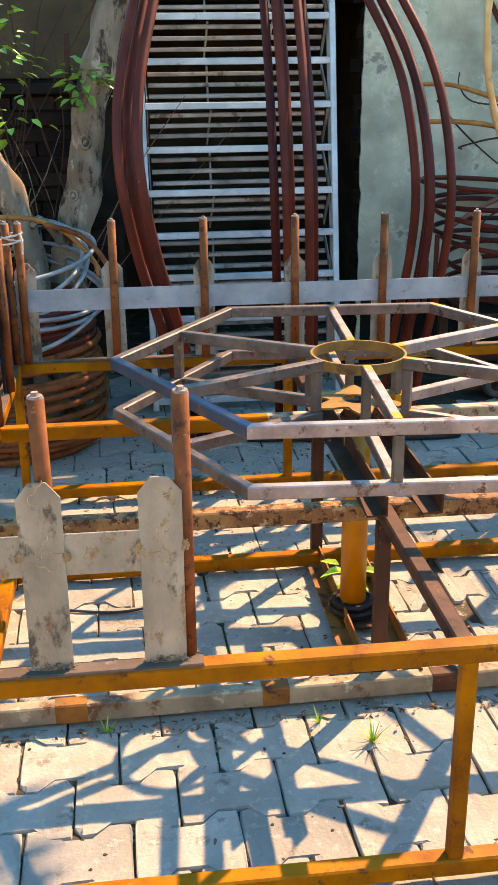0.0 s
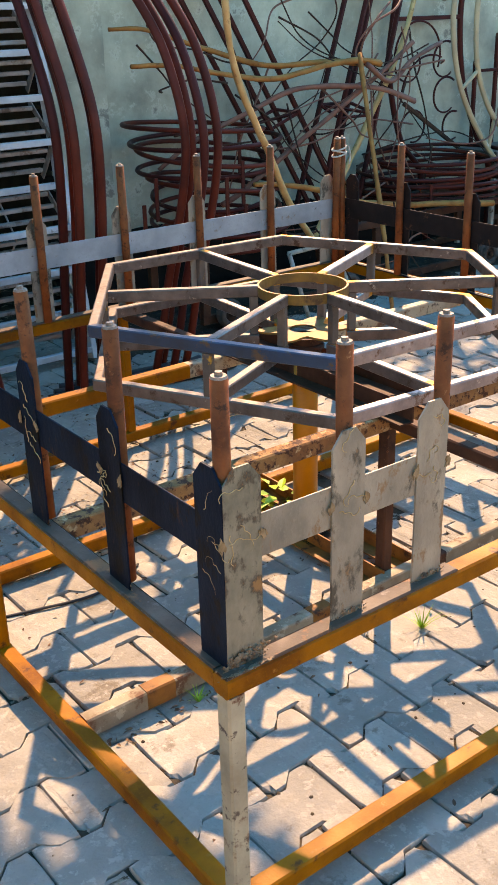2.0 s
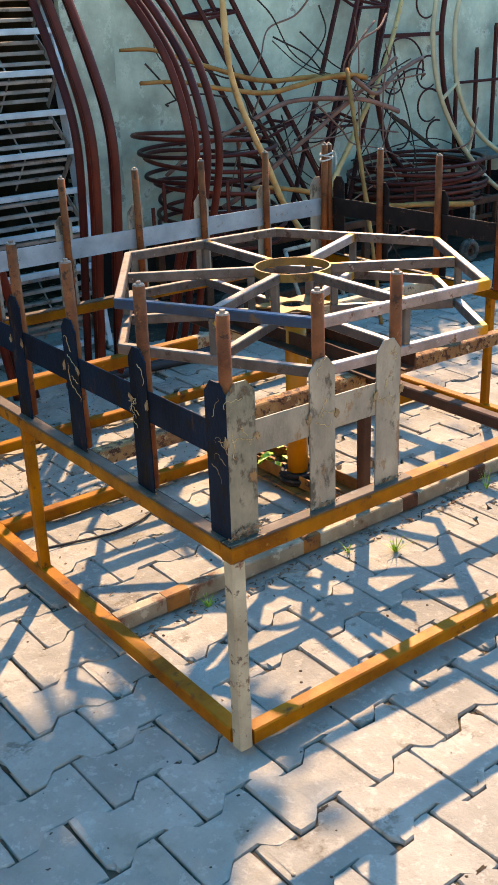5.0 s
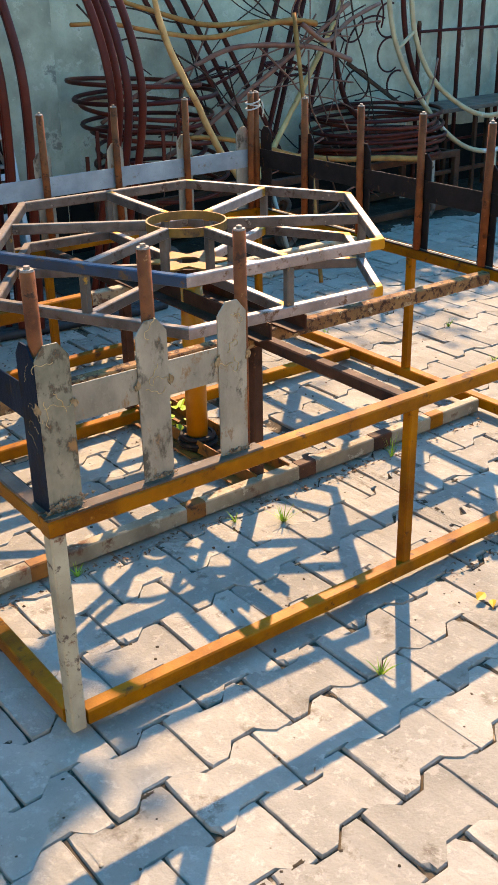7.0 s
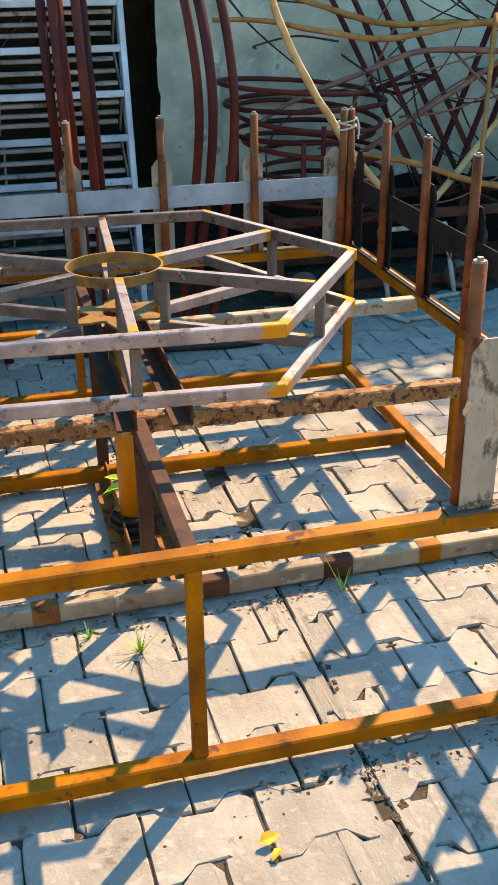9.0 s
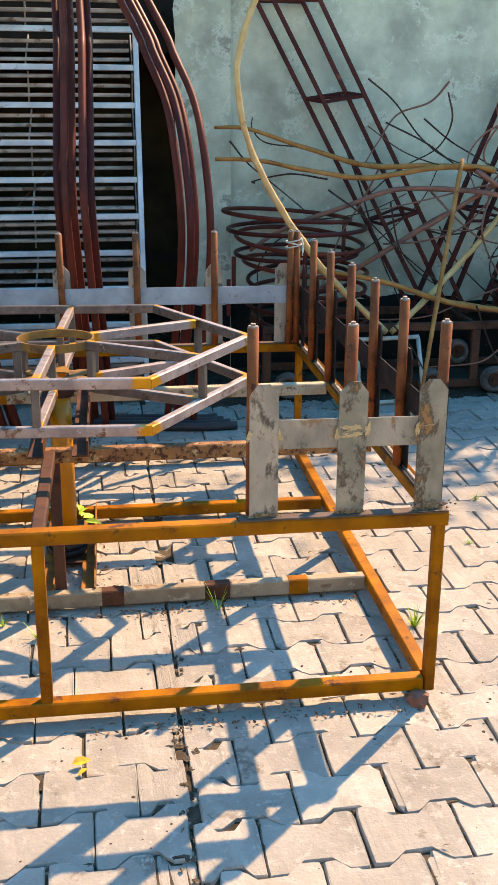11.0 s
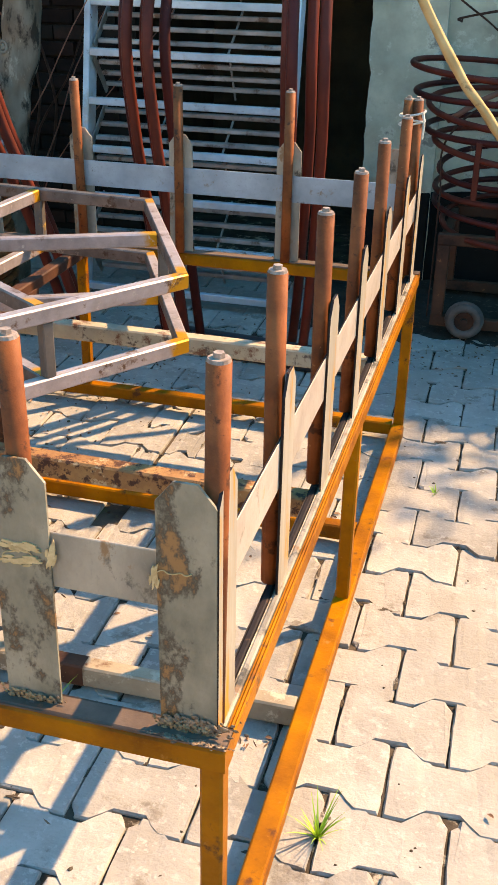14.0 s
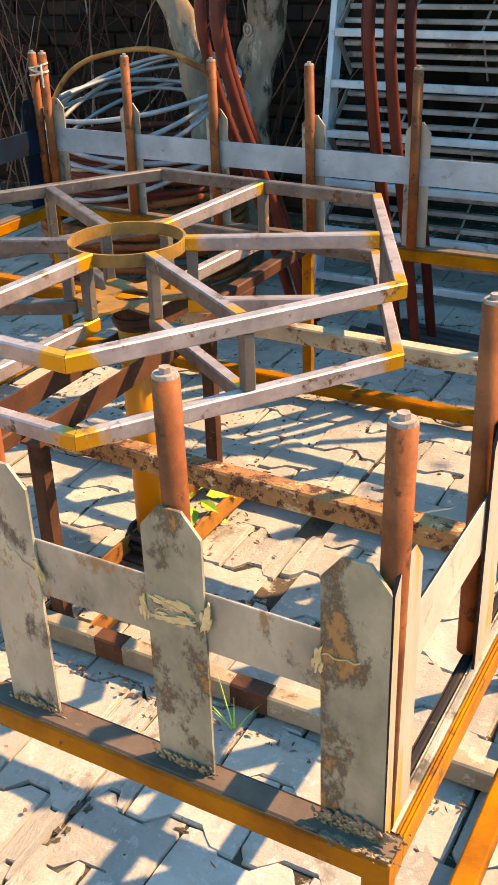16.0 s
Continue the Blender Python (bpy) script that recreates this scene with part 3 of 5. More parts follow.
def rod_mesh():
    bm = bmesh.new()
    sweep(bm, [(0, 0, 0), (0, 0, 0.495)], 0.0145, sides=14, steps=1)
    return mesh_of("rod", bm, M_ROD, True)


def nut_mesh():
    bm = bmesh.new()
    bmesh.ops.create_cone(bm, segments=6, radius1=0.0072, radius2=0.0064, depth=0.010, cap_ends=True, matrix=Matrix.Translation((0, 0, 0.500)))
    bmesh.ops.create_cone(bm, segments=14, radius1=0.0142, radius2=0.0125, depth=0.005, cap_ends=True, matrix=Matrix.Translation((0, 0, 0.4965)))
    return mesh_of("nut", bm, M_NUT)


def crust_mesh(seed, n, w, h, material):
    """A scaly crust of small flat beads, thin along local x, half sizes w and h."""
    rg = random.Random(seed)
    bm = bmesh.new()
    for i in range(n):
        y, z = rg.gauss(0, 0.5) * w, rg.gauss(0, 0.5) * h
        r = rg.uniform(0.0014, 0.0042)
        blob(bm, (rg.uniform(-0.0005, 0.0005), y, z), r, (0.26, rg.uniform(0.7, 1.5), rg.uniform(0.6, 1.2)), rg.random() * 20, 0.9, 1)
    return mesh_of("weld", bm, material, True)


def smear_mesh(seed, w, h, material):
    """A flat ragged smear of slag on a plate, half sizes w and h, a millimetre thick, with a crumb or two beside it."""
    bm = bmesh.new()
    rg = random.Random(seed)
    for cy, cz, s in ((0, 0, 1.0), (w * rg.uniform(0.8, 1.5), h * rg.uniform(-0.6, 0.6), 0.5), (w * rg.uniform(-1.6, -0.9), h * rg.uniform(-0.6, 0.6), 0.4)):
        out = []
        for i in range(36):
            a = 2 * math.pi * i / 36
            f = s * (1 + 0.6 * noise.noise(Vector((math.cos(a) * 1.6, math.sin(a) * 1.6, seed + s * 9))) + 0.35 * noise.noise(Vector((math.cos(a) * 7, math.sin(a) * 7, seed))) + rg.uniform(-0.08, 0.08))
            out.append((cy + w * f * math.cos(a), cz + h * f * math.sin(a)))
        prism(bm, out, Matrix.Translation((-0.0012, 0, 0)), 0.0018)
    return mesh_of("weld", bm, material)


def curl_mesh(seed):
    """A hair-thin curling thread of weld spatter, flat against a plate."""
    rg = random.Random(seed)
    pts, a, p = [], rg.random() * 6.28, Vector((0, 0, 0))
    for i in range(9):
        pts.append(p.copy())
        a += rg.uniform(-1.5, 1.2)
        p = p + Vector((0, math.cos(a) * 0.0075, math.sin(a) * 0.0075))
    mid = sum(pts, Vector()) / len(pts)
    bm = bmesh.new()
    sweep(bm, [q - mid for q in pts], 0.0010, 0.0006, 4, 4)
    return mesh_of("weld", bm, M_SLAG, True)


PICKET = picket_mesh("picket", M_PLATE, 0.0, 0.355)
PICKET_OLD = picket_mesh("picket", M_PLATE_OLD, 0.0, 0.355)
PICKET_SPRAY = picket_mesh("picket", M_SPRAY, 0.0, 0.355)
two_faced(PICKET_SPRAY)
PICKET_BLUE = picket_mesh("picket", M_BLUED_SHADED, 0.0, 0.355)
ROD, NUT = rod_mesh(), nut_mesh()
WELD = [crust_mesh(5 + k, 80, 0.034, 0.011, M_WELD) for k in range(4)]
WELD_PALE = [crust_mesh(15 + k, 60, 0.036, 0.010, M_SPATTER) for k in range(3)]
SPATTER = [smear_mesh(45 + k, 0.0045, 0.012, M_SPATTER) for k in range(4)]
SLAG = [smear_mesh(25 + k, 0.0042, 0.017, M_SLAG) for k in range(4)]
CURL = [curl_mesh(60 + k) for k in range(6)]
Z_CAP = Z_TOP + 0.022
rnd = random.Random(11)


def fence_post(x, y, out, with_picket=True, tilt=0.0, slags=False):
    """A rod, its nut, and the picket plate outside of it; out is the outward yaw in degrees."""
    m = pose(x, y, Z_CAP, rnd.uniform(-0.6, 0.6) + tilt, rnd.uniform(-0.6, 0.6), out)
    rod = place("rod", ROD, m, base)
    nut = new("nut", NUT)
    nut.parent = rod
    if with_picket:
        off = Matrix.Rotation(radians(out), 4, "Z") @ Vector((0.0185, 0.0, 0))
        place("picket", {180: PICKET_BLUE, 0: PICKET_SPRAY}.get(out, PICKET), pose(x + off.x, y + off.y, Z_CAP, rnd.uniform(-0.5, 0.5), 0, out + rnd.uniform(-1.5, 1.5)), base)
        place("weld", WELD[rnd.randrange(4)], pose(x + off.x, y + off.y, Z_CAP + 0.004, 0, 0, out), base, "burnt weld bead")
        if slags:
            for s in (-1, 1):
                w = Matrix.Rotation(radians(out), 4, "Z") @ Vector((0.0045, s * 0.036, 0))
                place("weld", SPATTER[rnd.randrange(4)], pose(x + off.x + w.x, y + off.y + w.y, 0.79, rnd.uniform(-30, 30), 0, out), base, "pale weld slag")


FX = (-0.410, -0.156, 0.074, 1.142, 1.398, 1.636)
for x in FX:
    fence_post(x, 1.658, -90, False)
for x in (-0.392, -0.168, 0.032, 1.172, 1.400, 1.611):
    place("picket", PICKET_OLD if x < -0.3 or x > 1.3 else PICKET, pose(x, 1.6365, Z_CAP, rnd.uniform(-0.4, 0.4), 0, -90 + rnd.uniform(-1, 1)), base)
    place("weld", WELD[rnd.randrange(4)], pose(x, 1.632, Z_CAP + 0.002, 0, 0, -90), base, "burnt weld bead")
    if x > 1:
        place("weld", WELD_PALE[rnd.randrange(3)], pose(x, 1.630, Z_CAP + 0.003, rnd.uniform(-4, 4), 0, -90), base, "brown weld crust")
    for s in (-1, 1) if x < 1.55 else (-1,):
        place("weld", (SLAG if x > 1 else SPATTER)[rnd.randrange(4)], pose(x + s * 0.040, 1.633, 0.79 + rnd.uniform(-0.006, 0.006), rnd.uniform(-25, 25), 0, -90), base, "pale weld slag")
    for z in (0.895, 0.81, 0.79, 0.78) if x < 1 else (0.80,):
        place("weld", CURL[rnd.randrange(6)], pose(x + rnd.uniform(-0.026, 0.026), 1.6338, z + rnd.uniform(-0.02, 0.012), rnd.uniform(0, 360), 0, -90), base, "thin weld spatter")
for y in (1.66, 1.985, 2.316):
    for z in (0.885, 0.80, 0.79, 0.77, 0.74):
        place("weld", CURL[rnd.randrange(6)], pose(-0.4290, y + rnd.uniform(-0.026, 0.026), z + rnd.uniform(-0.03, 0.01), rnd.uniform(0, 360), 0, 180), base, "thin weld spatter")
for x in (-0.058, 0.264, 0.595, 0.918, 1.256):
    fence_post(x, 3.645, 90)
for x in (-0.415, -0.375, 1.590, 1.625):
    fence_post(x, 3.640, 90, False)
for x in (-0.365, 1.565):
    place("picket", PICKET, pose(x, 3.6635, Z_CAP, 0, 0, 90), base)
for y in (1.985, 2.316, 2.638, 2.966, 3.311):
    fence_post(1.628, y, 0)
    fence_post(-0.406, y, 180, slags=True)
for y in (1.672, 3.60):
    place("picket", PICKET_SPRAY, pose(1.6475, y, Z_CAP, 0, 0, 0), base)
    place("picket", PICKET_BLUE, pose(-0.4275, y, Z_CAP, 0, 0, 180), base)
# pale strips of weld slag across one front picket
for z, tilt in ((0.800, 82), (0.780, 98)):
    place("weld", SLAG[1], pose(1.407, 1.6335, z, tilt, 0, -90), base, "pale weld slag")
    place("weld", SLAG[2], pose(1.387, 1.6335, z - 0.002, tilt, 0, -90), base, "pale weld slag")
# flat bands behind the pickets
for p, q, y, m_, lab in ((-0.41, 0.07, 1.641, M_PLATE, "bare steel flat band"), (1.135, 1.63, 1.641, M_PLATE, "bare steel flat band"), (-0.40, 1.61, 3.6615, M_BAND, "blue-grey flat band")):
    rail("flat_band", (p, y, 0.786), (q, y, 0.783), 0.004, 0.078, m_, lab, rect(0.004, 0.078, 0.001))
for x, m_ in ((-0.4220, M_BLUED_SHADED), (1.6420, M_BANDE)):
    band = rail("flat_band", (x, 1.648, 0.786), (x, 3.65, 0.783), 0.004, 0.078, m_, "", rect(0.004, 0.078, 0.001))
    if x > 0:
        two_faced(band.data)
# weld lumps on the near corners
for k, x in enumerate((-0.415, -0.385, 1.600, 1.632)):
    place("weld", WELD[k], pose(x, 1.631, 0.578, 8, 0, -90), base, "burnt weld bead")
    place("weld", WELD[3 - k], pose(x, 1.617, 0.566, 0, 70, -90), base, "burnt weld bead")
# cloth ties on the doubled back rods
for k, x in enumerate((-0.395, 1.607)):
    bm = bmesh.new()
    for i in range(3):
        sweep(bm, ring_points((x, 3.640, 1.00 + 0.012 * i), 0.035, 18, ry=0.0185, tilt=(0.007 * (-1) ** i, 0.003)), 0.0035, sides=5, closed=True)
    sweep(bm, [(x + 0.03, 3.618, 1.03), (x + 0.036, 3.612, 1.00), (x + 0.034, 3.615, 0.96)], 0.004, 0.003, 5, 4)
    tagged(part("cloth_tie", bm, M_CLOTH), "strip of pale cloth tied round two rods", "cloth tie")
# the block under one foot
bm = bmesh.new()
blob(bm, (1.605, 1.588, 0.012), 0.034, (0.85, 0.75, 0.85), 4.0, 0.55, 2)
tagged(part("brick_piece", bm, M_BLOCK), "broken red brick piece under the frame corner", "brick")


# ---- the rotor ----
HX, HY, HR = 0.609, 2.680, 0.659
Z_UP, Z_DN = 0.812, 0.668
rotor = thing("hexagonal_rotor", (HX, HY, 0.65), "two-tier hexagonal steel rotor with six spokes and ochre joints", "ride rotor")
corner = [Vector((HX + HR * math.cos(radians(-3.6 + 60 * k)), HY + HR * math.sin(radians(-3.6 + 60 * k)), 0)) for k in range(6)]


W_HEX, H_HEX = 0.026, 0.032


def centred_bar(name, length, w, h, material, mitre=0.0):
    """A bar along local x, its ends cut at a mitre (the slope of x over y)."""
    bm = bmesh.new()
    prof = rect(w, h, 0.003)
    a = [bm.verts.new((-length / 2 - y * mitre, y, z)) for y, z in prof]
    b = [bm.verts.new((length / 2 + y * mitre, y, z)) for y, z in prof]
    k = len(prof)
    for i in range(k):
        bm.faces.new((a[i], a[(i + 1) % k], b[(i + 1) % k], b[i]))
    bm.faces.new(a[::-1])
    bm.faces.new(b)
    return mesh_of(name, bm, material)


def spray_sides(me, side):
    """One long side, facing local y times side, stays bare of ochre and shade-dark."""
    me.materials.append(M_BARE_SHADED)
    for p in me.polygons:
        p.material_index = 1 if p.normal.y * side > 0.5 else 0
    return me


EDGE_PALE = spray_sides(centred_bar("edge", HR - 0.001, W_HEX, H_HEX, M_HEX_SUNLIT, -math.tan(radians(30))), 1)
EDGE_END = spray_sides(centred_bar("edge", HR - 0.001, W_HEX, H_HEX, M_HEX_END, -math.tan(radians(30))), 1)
EDGE_BARE_SHADED = centred_bar("edge", HR - 0.001, W_HEX, H_HEX, M_BARE_SHADED, -math.tan(radians(30)))
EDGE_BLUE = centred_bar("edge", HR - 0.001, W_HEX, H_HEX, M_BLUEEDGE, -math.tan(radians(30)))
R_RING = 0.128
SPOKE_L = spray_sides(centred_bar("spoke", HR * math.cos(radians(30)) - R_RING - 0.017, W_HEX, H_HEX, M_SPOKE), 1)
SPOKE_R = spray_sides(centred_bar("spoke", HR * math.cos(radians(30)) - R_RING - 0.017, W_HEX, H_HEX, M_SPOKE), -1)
SPOKE_BARE_SHADED = centred_bar("spoke", HR * math.cos(radians(30)) - R_RING - 0.017, W_HEX, H_HEX, M_BARE_SHADED)
for z in (Z_UP, Z_DN):
    for k in range(6):
        a, b = corner[k], corner[(k + 1) % 6]
        mid = (a + b) / 2
        m = axes(a, b)
        m.translation = Vector((mid.x, mid.y, z))
        place("edge", EDGE_END if k == 4 else EDGE_PALE if k in (0, 5) else EDGE_BLUE if k == 3 and z == Z_UP else EDGE_BARE_SHADED, m, rotor)
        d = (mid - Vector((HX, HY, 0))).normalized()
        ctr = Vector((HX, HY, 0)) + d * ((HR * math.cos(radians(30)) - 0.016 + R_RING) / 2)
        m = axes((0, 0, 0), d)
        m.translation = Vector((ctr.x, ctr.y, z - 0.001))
        place("spoke", SPOKE_L if k in (0, 1) else SPOKE_R if k in (4, 5) else SPOKE_BARE_SHADED, m, rotor)
for k in range(6):
    mid = (corner[k] + corner[(k + 1) % 6]) / 2
    d = (mid - Vector((HX, HY, 0))).normalized()
    for s in (HR * math.cos(radians(30)) - 0.001, R_RING + 0.014):
        p = Vector((HX, HY, 0)) + d * s
        bm = bmesh.new()
        m = axes((p.x, p.y, Z_DN + 0.017), (p.x, p.y, Z_UP - 0.017), d)
        prism(bm, rect(0.024, 0.024, 0.003), m, Z_UP - Z_DN - 0.034)
        part("strut", bm, M_STRUT, rotor)
bm = bmesh.new()
for r0 in (R_RING,):
    outer, inner = [], []
    for i in range(48):
        a = 2 * math.pi * i / 48
        c, s = math.cos(a), math.sin(a)
        outer.append([bm.verts.new((HX + (r0 + 0.003) * c, HY + (r0 + 0.003) * s, z)) for z in (Z_UP - 0.014, Z_UP + 0.014)])
        inner.append([bm.verts.new((HX + (r0 - 0.003) * c, HY + (r0 - 0.003) * s, z)) for z in (Z_UP - 0.014, Z_UP + 0.014)])
    for i in range(48):
        j = (i + 1) % 48
        bm.faces.new((outer[i][0], outer[j][0], outer[j][1], outer[i][1]))
        bm.faces.new((inner[j][0], inner[i][0], inner[i][1], inner[j][1]))
        bm.faces.new((outer[i][1], outer[j][1], inner[j][1], inner[i][1]))
        bm.faces.new((outer[j][0], outer[i][0], inner[i][0], inner[j][0]))
part("ring", bm, M_RING, rotor, "ochre painted steel hoop", smooth=False)
# hub plate with a round hole, and gussets
bm = bmesh.new()
hub_in, hub_out = [], []
for i in range(36):
    a = 2 * math.pi * i / 36
    ro = 0.105 + 0.03 * math.cos(6 * (a - radians(27)))
    for z in (Z_DN + 0.019, Z_DN + 0.025):
        hub_out.append(bm.verts.new((HX + ro * math.cos(a), HY + ro * math.sin(a), z)))
        hub_in.append(bm.verts.new((HX + 0.040 * math.cos(a), HY + 0.040 * math.sin(a), z)))
for i in range(36):
    j = (i + 1) % 36
    for o, flip in ((0, True), (1, False)):
        bm.faces.new((hub_out[2 * i + o], hub_out[2 * j + o], hub_in[2 * j + o], hub_in[2 * i + o]))
    bm.faces.new((hub_out[2 * i], hub_out[2 * j], hub_out[2 * j + 1], hub_out[2 * i + 1]))
    bm.faces.new((hub_in[2 * i], hub_in[2 * j], hub_in[2 * j + 1], hub_in[2 * i + 1]))
part("hub_plate", bm, M_RING, rotor, "ochre painted hub plate")
bm = bmesh.new()
sweep(bm, ring_points((HX + 0.008, HY - 0.003, Z_DN - 0.026), 0.046, 32), 0.010, sides=8, closed=True)
bmesh.ops.create_cone(bm, segments=32, radius1=0.046, radius2=0.046, depth=0.05, cap_ends=True, matrix=Matrix.Translation((HX + 0.008, HY - 0.003, Z_DN - 0.022)))
part("collar", bm, M_BROWN, rotor, "dark greasy collar")


# ---- the steel stair that leans in the doorway ----
stair = thing("steel_stair", (0.54, 4.72, 0), "pale blue steel stair with slatted treads, propped upright", "stair")


def on_stair(x, z, off=0.0):
    return Vector((x, 4.70 + 0.185 * z + off, z))


for x in (0.095, 0.985):
    bm = bmesh.new()
    bar(bm, on_stair(x, 0.0, 0.03), on_stair(x, 2.28, 0.03), 0.028, 0.085, 0.003, up=(0, -1, 0.18))
    part("stringer", bm, M_STAIR, stair)
for k in range(12):
    z = 0.05 + 0.1915 * k
    bm = bmesh.new()
    bar(bm, on_stair(0.11, z), on_stair(0.97, z), 0.028, 0.030, 0.003)
    tread = part("tread", bm, M_STAIR, stair)
    up = k % 2
    for j in range(1, 4):
        zz = z + 0.048 * j - (0.008 if up else -0.004)
        off = 0.045 * j if up else 0.19 - 0.045 * j
        bm = bmesh.new()
        bar(bm, on_stair(0.13, zz, off), on_stair(0.95, zz + 0.002, off), 0.034, 0.019, 0.003)
        part("slat", bm, M_SLAT, tread)
    for x in (0.118, 0.962):
        bm = bmesh.new()
        a, b = on_stair(x, z + 0.02, 0.015 if up else 0.17), on_stair(x, z + 0.165, 0.17 if up else 0.015)
        bar(bm, a, b, 0.006, 0.032, 0.001)
        part("bracket", bm, M_SLAT, tread)
    for x in (0.40, 0.70):
        bm = bmesh.new()
        sweep(bm, [on_stair(x, z + 0.01, 0.025 if up else 0.18), on_stair(x + 0.012, z + 0.17, 0.18 if up else 0.025)], 0.005, sides=6, steps=1)
        part("rib", bm, M_SLAT, tread)


# ---- bent tubes ----
TUBES = "bent tubes standing behind the frame"


def bent_tube(line, dx, dy, r=0.0205, material=M_DARKRED2):
    tube_thing("bent_tube", [(x + dx, y + dy, z) for x, y, z in line], r, r, material, "dark red primed steel tube bent in an arc", "steel tube", TUBES, 10, 8)


ARC_A = [(0.25, 4.25, 0.0), (0.164, 4.17, 0.40), (0.112, 4.12, 0.61), (0.044, 4.06, 0.87), (-0.003, 4.03, 1.14), (-0.008, 4.11, 1.36), (0.020, 4.23, 1.56), (0.084, 4.41, 1.81), (0.131, 4.53, 1.95), (0.33, 4.92, 2.4)]
ARC_B = [(0.65, 4.25, 0.0), (0.626, 4.15, 0.48), (0.606, 4.06, 0.86), (0.593, 4.04, 1.19), (0.599, 4.19, 1.49), (0.606, 4.41, 1.81), (0.606, 4.53, 1.94), (0.59, 4.92, 2.4)]
ARC_C = [(1.10, 4.25, 0.0), (1.127, 4.20, 0.24), (1.145, 4.16, 0.46), (1.176, 4.06, 0.84), (1.178, 4.03, 1.11), (1.158, 4.12, 1.40), (1.127, 4.27, 1.61), (1.050, 4.41, 1.81), (1.002, 4.52, 1.94), (0.78, 4.92, 2.4)]
for dx, dy, m_ in ((-0.010, 0.02, M_DARKRED2), (0.032, 0.08, M_DARKRED2), (0.066, -0.01, M_DARKRED2)):
    bent_tube(ARC_A, dx, dy, material=m_)
for dx, dy, m_ in ((-0.015, 0.05, M_DARKRED), (0.022, -0.02, M_DARKRED2), (0.052, 0.07, M_DARKRED2), (0.105, -0.05, M_DARKRED2), (0.137, 0.03, M_DARKRED)):
    bent_tube(ARC_B, dx, dy, 0.0185, m_)
for dx, dy, m_ in ((-0.035, 0.03, M_DARKRED2), (0.002, -0.05, M_DARKRED), (0.036, 0.09, M_DARKRED2), (0.098, -0.01, M_DARKRED2)):
    bent_tube(ARC_C, dx, dy, 0.0185, m_)


# ---- the tree and the pipes beside it ----
tree = thing("tree", (-0.33, 4.85, 0), "leaning grey-barked tree with young green shoots", "tree")
bm = bmesh.new()
TRUNK = [(-0.36, 4.86, -0.05), (-0.31, 4.85, 0.40), (-0.27, 4.85, 0.74), (-0.225, 4.85, 0.92), (-0.175, 4.85, 1.13), (-0.14, 4.85, 1.38), (-0.01, 4.86, 1.84), (0.12, 4.9, 2.3), (0.35, 5.0, 3.0), (0.9, 5.1, 3.8)]
sweep(bm, TRUNK, 0.092, 0.056, 28, 14, 0.28)
part("trunk", bm, M_BARK, tree, smooth=True)
bm = bmesh.new()
sweep(bm, [(-0.40, 4.78, -0.03), (-0.42, 4.74, 0.5), (-0.45, 4.71, 0.82), (-0.53, 4.70, 1.10), (-0.66, 4.70, 1.32), (-0.95, 4.75, 1.75), (-1.5, 4.9, 2.6)], 0.072, 0.045, 20, 10, 0.35, seed=3.0)
part("trunk", bm, M_BARK, tree, "second crooked trunk", smooth=True)
for k, line in enumerate((((-0.30, 4.80, 0.80), (-0.38, 4.70, 0.93), (-0.42, 4.66, 0.90)), ((0.35, 5.0, 3.0), (1.0, 4.6, 3.45), (1.8, 4.38, 3.75)), ((-1.2, 4.8, 2.2), (-1.5, 4.7, 2.8), (-1.6, 4.6, 3.3)))):
    bm = bmesh.new()
    sweep(bm, line, 0.03 if k else 0.018, 0.014, 8, 6, 0.3, seed=k * 2.0)
    part("limb", bm, M_BARK, tree, smooth=True)
for x, y, z, r in ((-0.165, 4.775, 1.25, 0.021), (-0.235, 4.772, 1.02, 0.017), (-0.275, 4.765, 0.72, 0.020), (-0.10, 4.785, 1.46, 0.018)):
    bm = bmesh.new()
    sweep(bm, ring_points((0, 0, 0), r, 20, ry=r * 1.35), r * 0.30, sides=8, closed=True, wobble=0.5, seed=z)
    blob(bm, (0, 0, -0.004), r * 0.62, (1, 1.2, 0.5), z * 9, 0.8, 2)
    for v in bm.verts:
        v.co = Vector((x + v.co.x, y - v.co.z * 0.7, z + v.co.y))
    part("knot", bm, M_BARK, tree, "gnarled knot in the bark", smooth=True)


def leaf(bm, at, d, up, length, width):
    """One pointed leaf, folded along its rib."""
    d, up = d.normalized(), up.normalized()
    s = d.cross(up).normalized()
    n = s.cross(d)
    rib = [bm.verts.new(at + d * length * t - n * 0.10 * length * t * t * 1.6) for t in (0.0, 0.35, 0.7, 1.0)]
    for sg in (-1, 1):
        edge = [bm.verts.new(at + d * length * t + s * sg * width * w + n * width * 0.35 * w - n * 0.10 * length * t * t * 1.6) for t, w in ((0.30, 0.5), (0.65, 0.42))]
        bm.faces.new((rib[0], rib[1], edge[0]))
        bm.faces.new((rib[1], rib[2], edge[1], edge[0]))
        bm.faces.new((rib[2], rib[3], edge[1]))


def leaf_cluster(bm, c, r, n, rg, size=0.05, flat=0.7):
    for _ in range(n):
        d = Vector((rg.gauss(0, 1), rg.gauss(0, 1), rg.gauss(0, 0.8)))
        at = Vector(c) + Vector((d.x * r[0], d.y * r[1], d.z * r[2])) * 0.5
        way = Vector((d.x, d.y, d.z * 0.4 - 0.2))
        leaf(bm, at, way, Vector((rg.gauss(0, 0.4), rg.gauss(0, 0.4), 1)), size * rg.uniform(0.7, 1.3), size * 0.55)


rg = random.Random(4)
bm = bmesh.new()
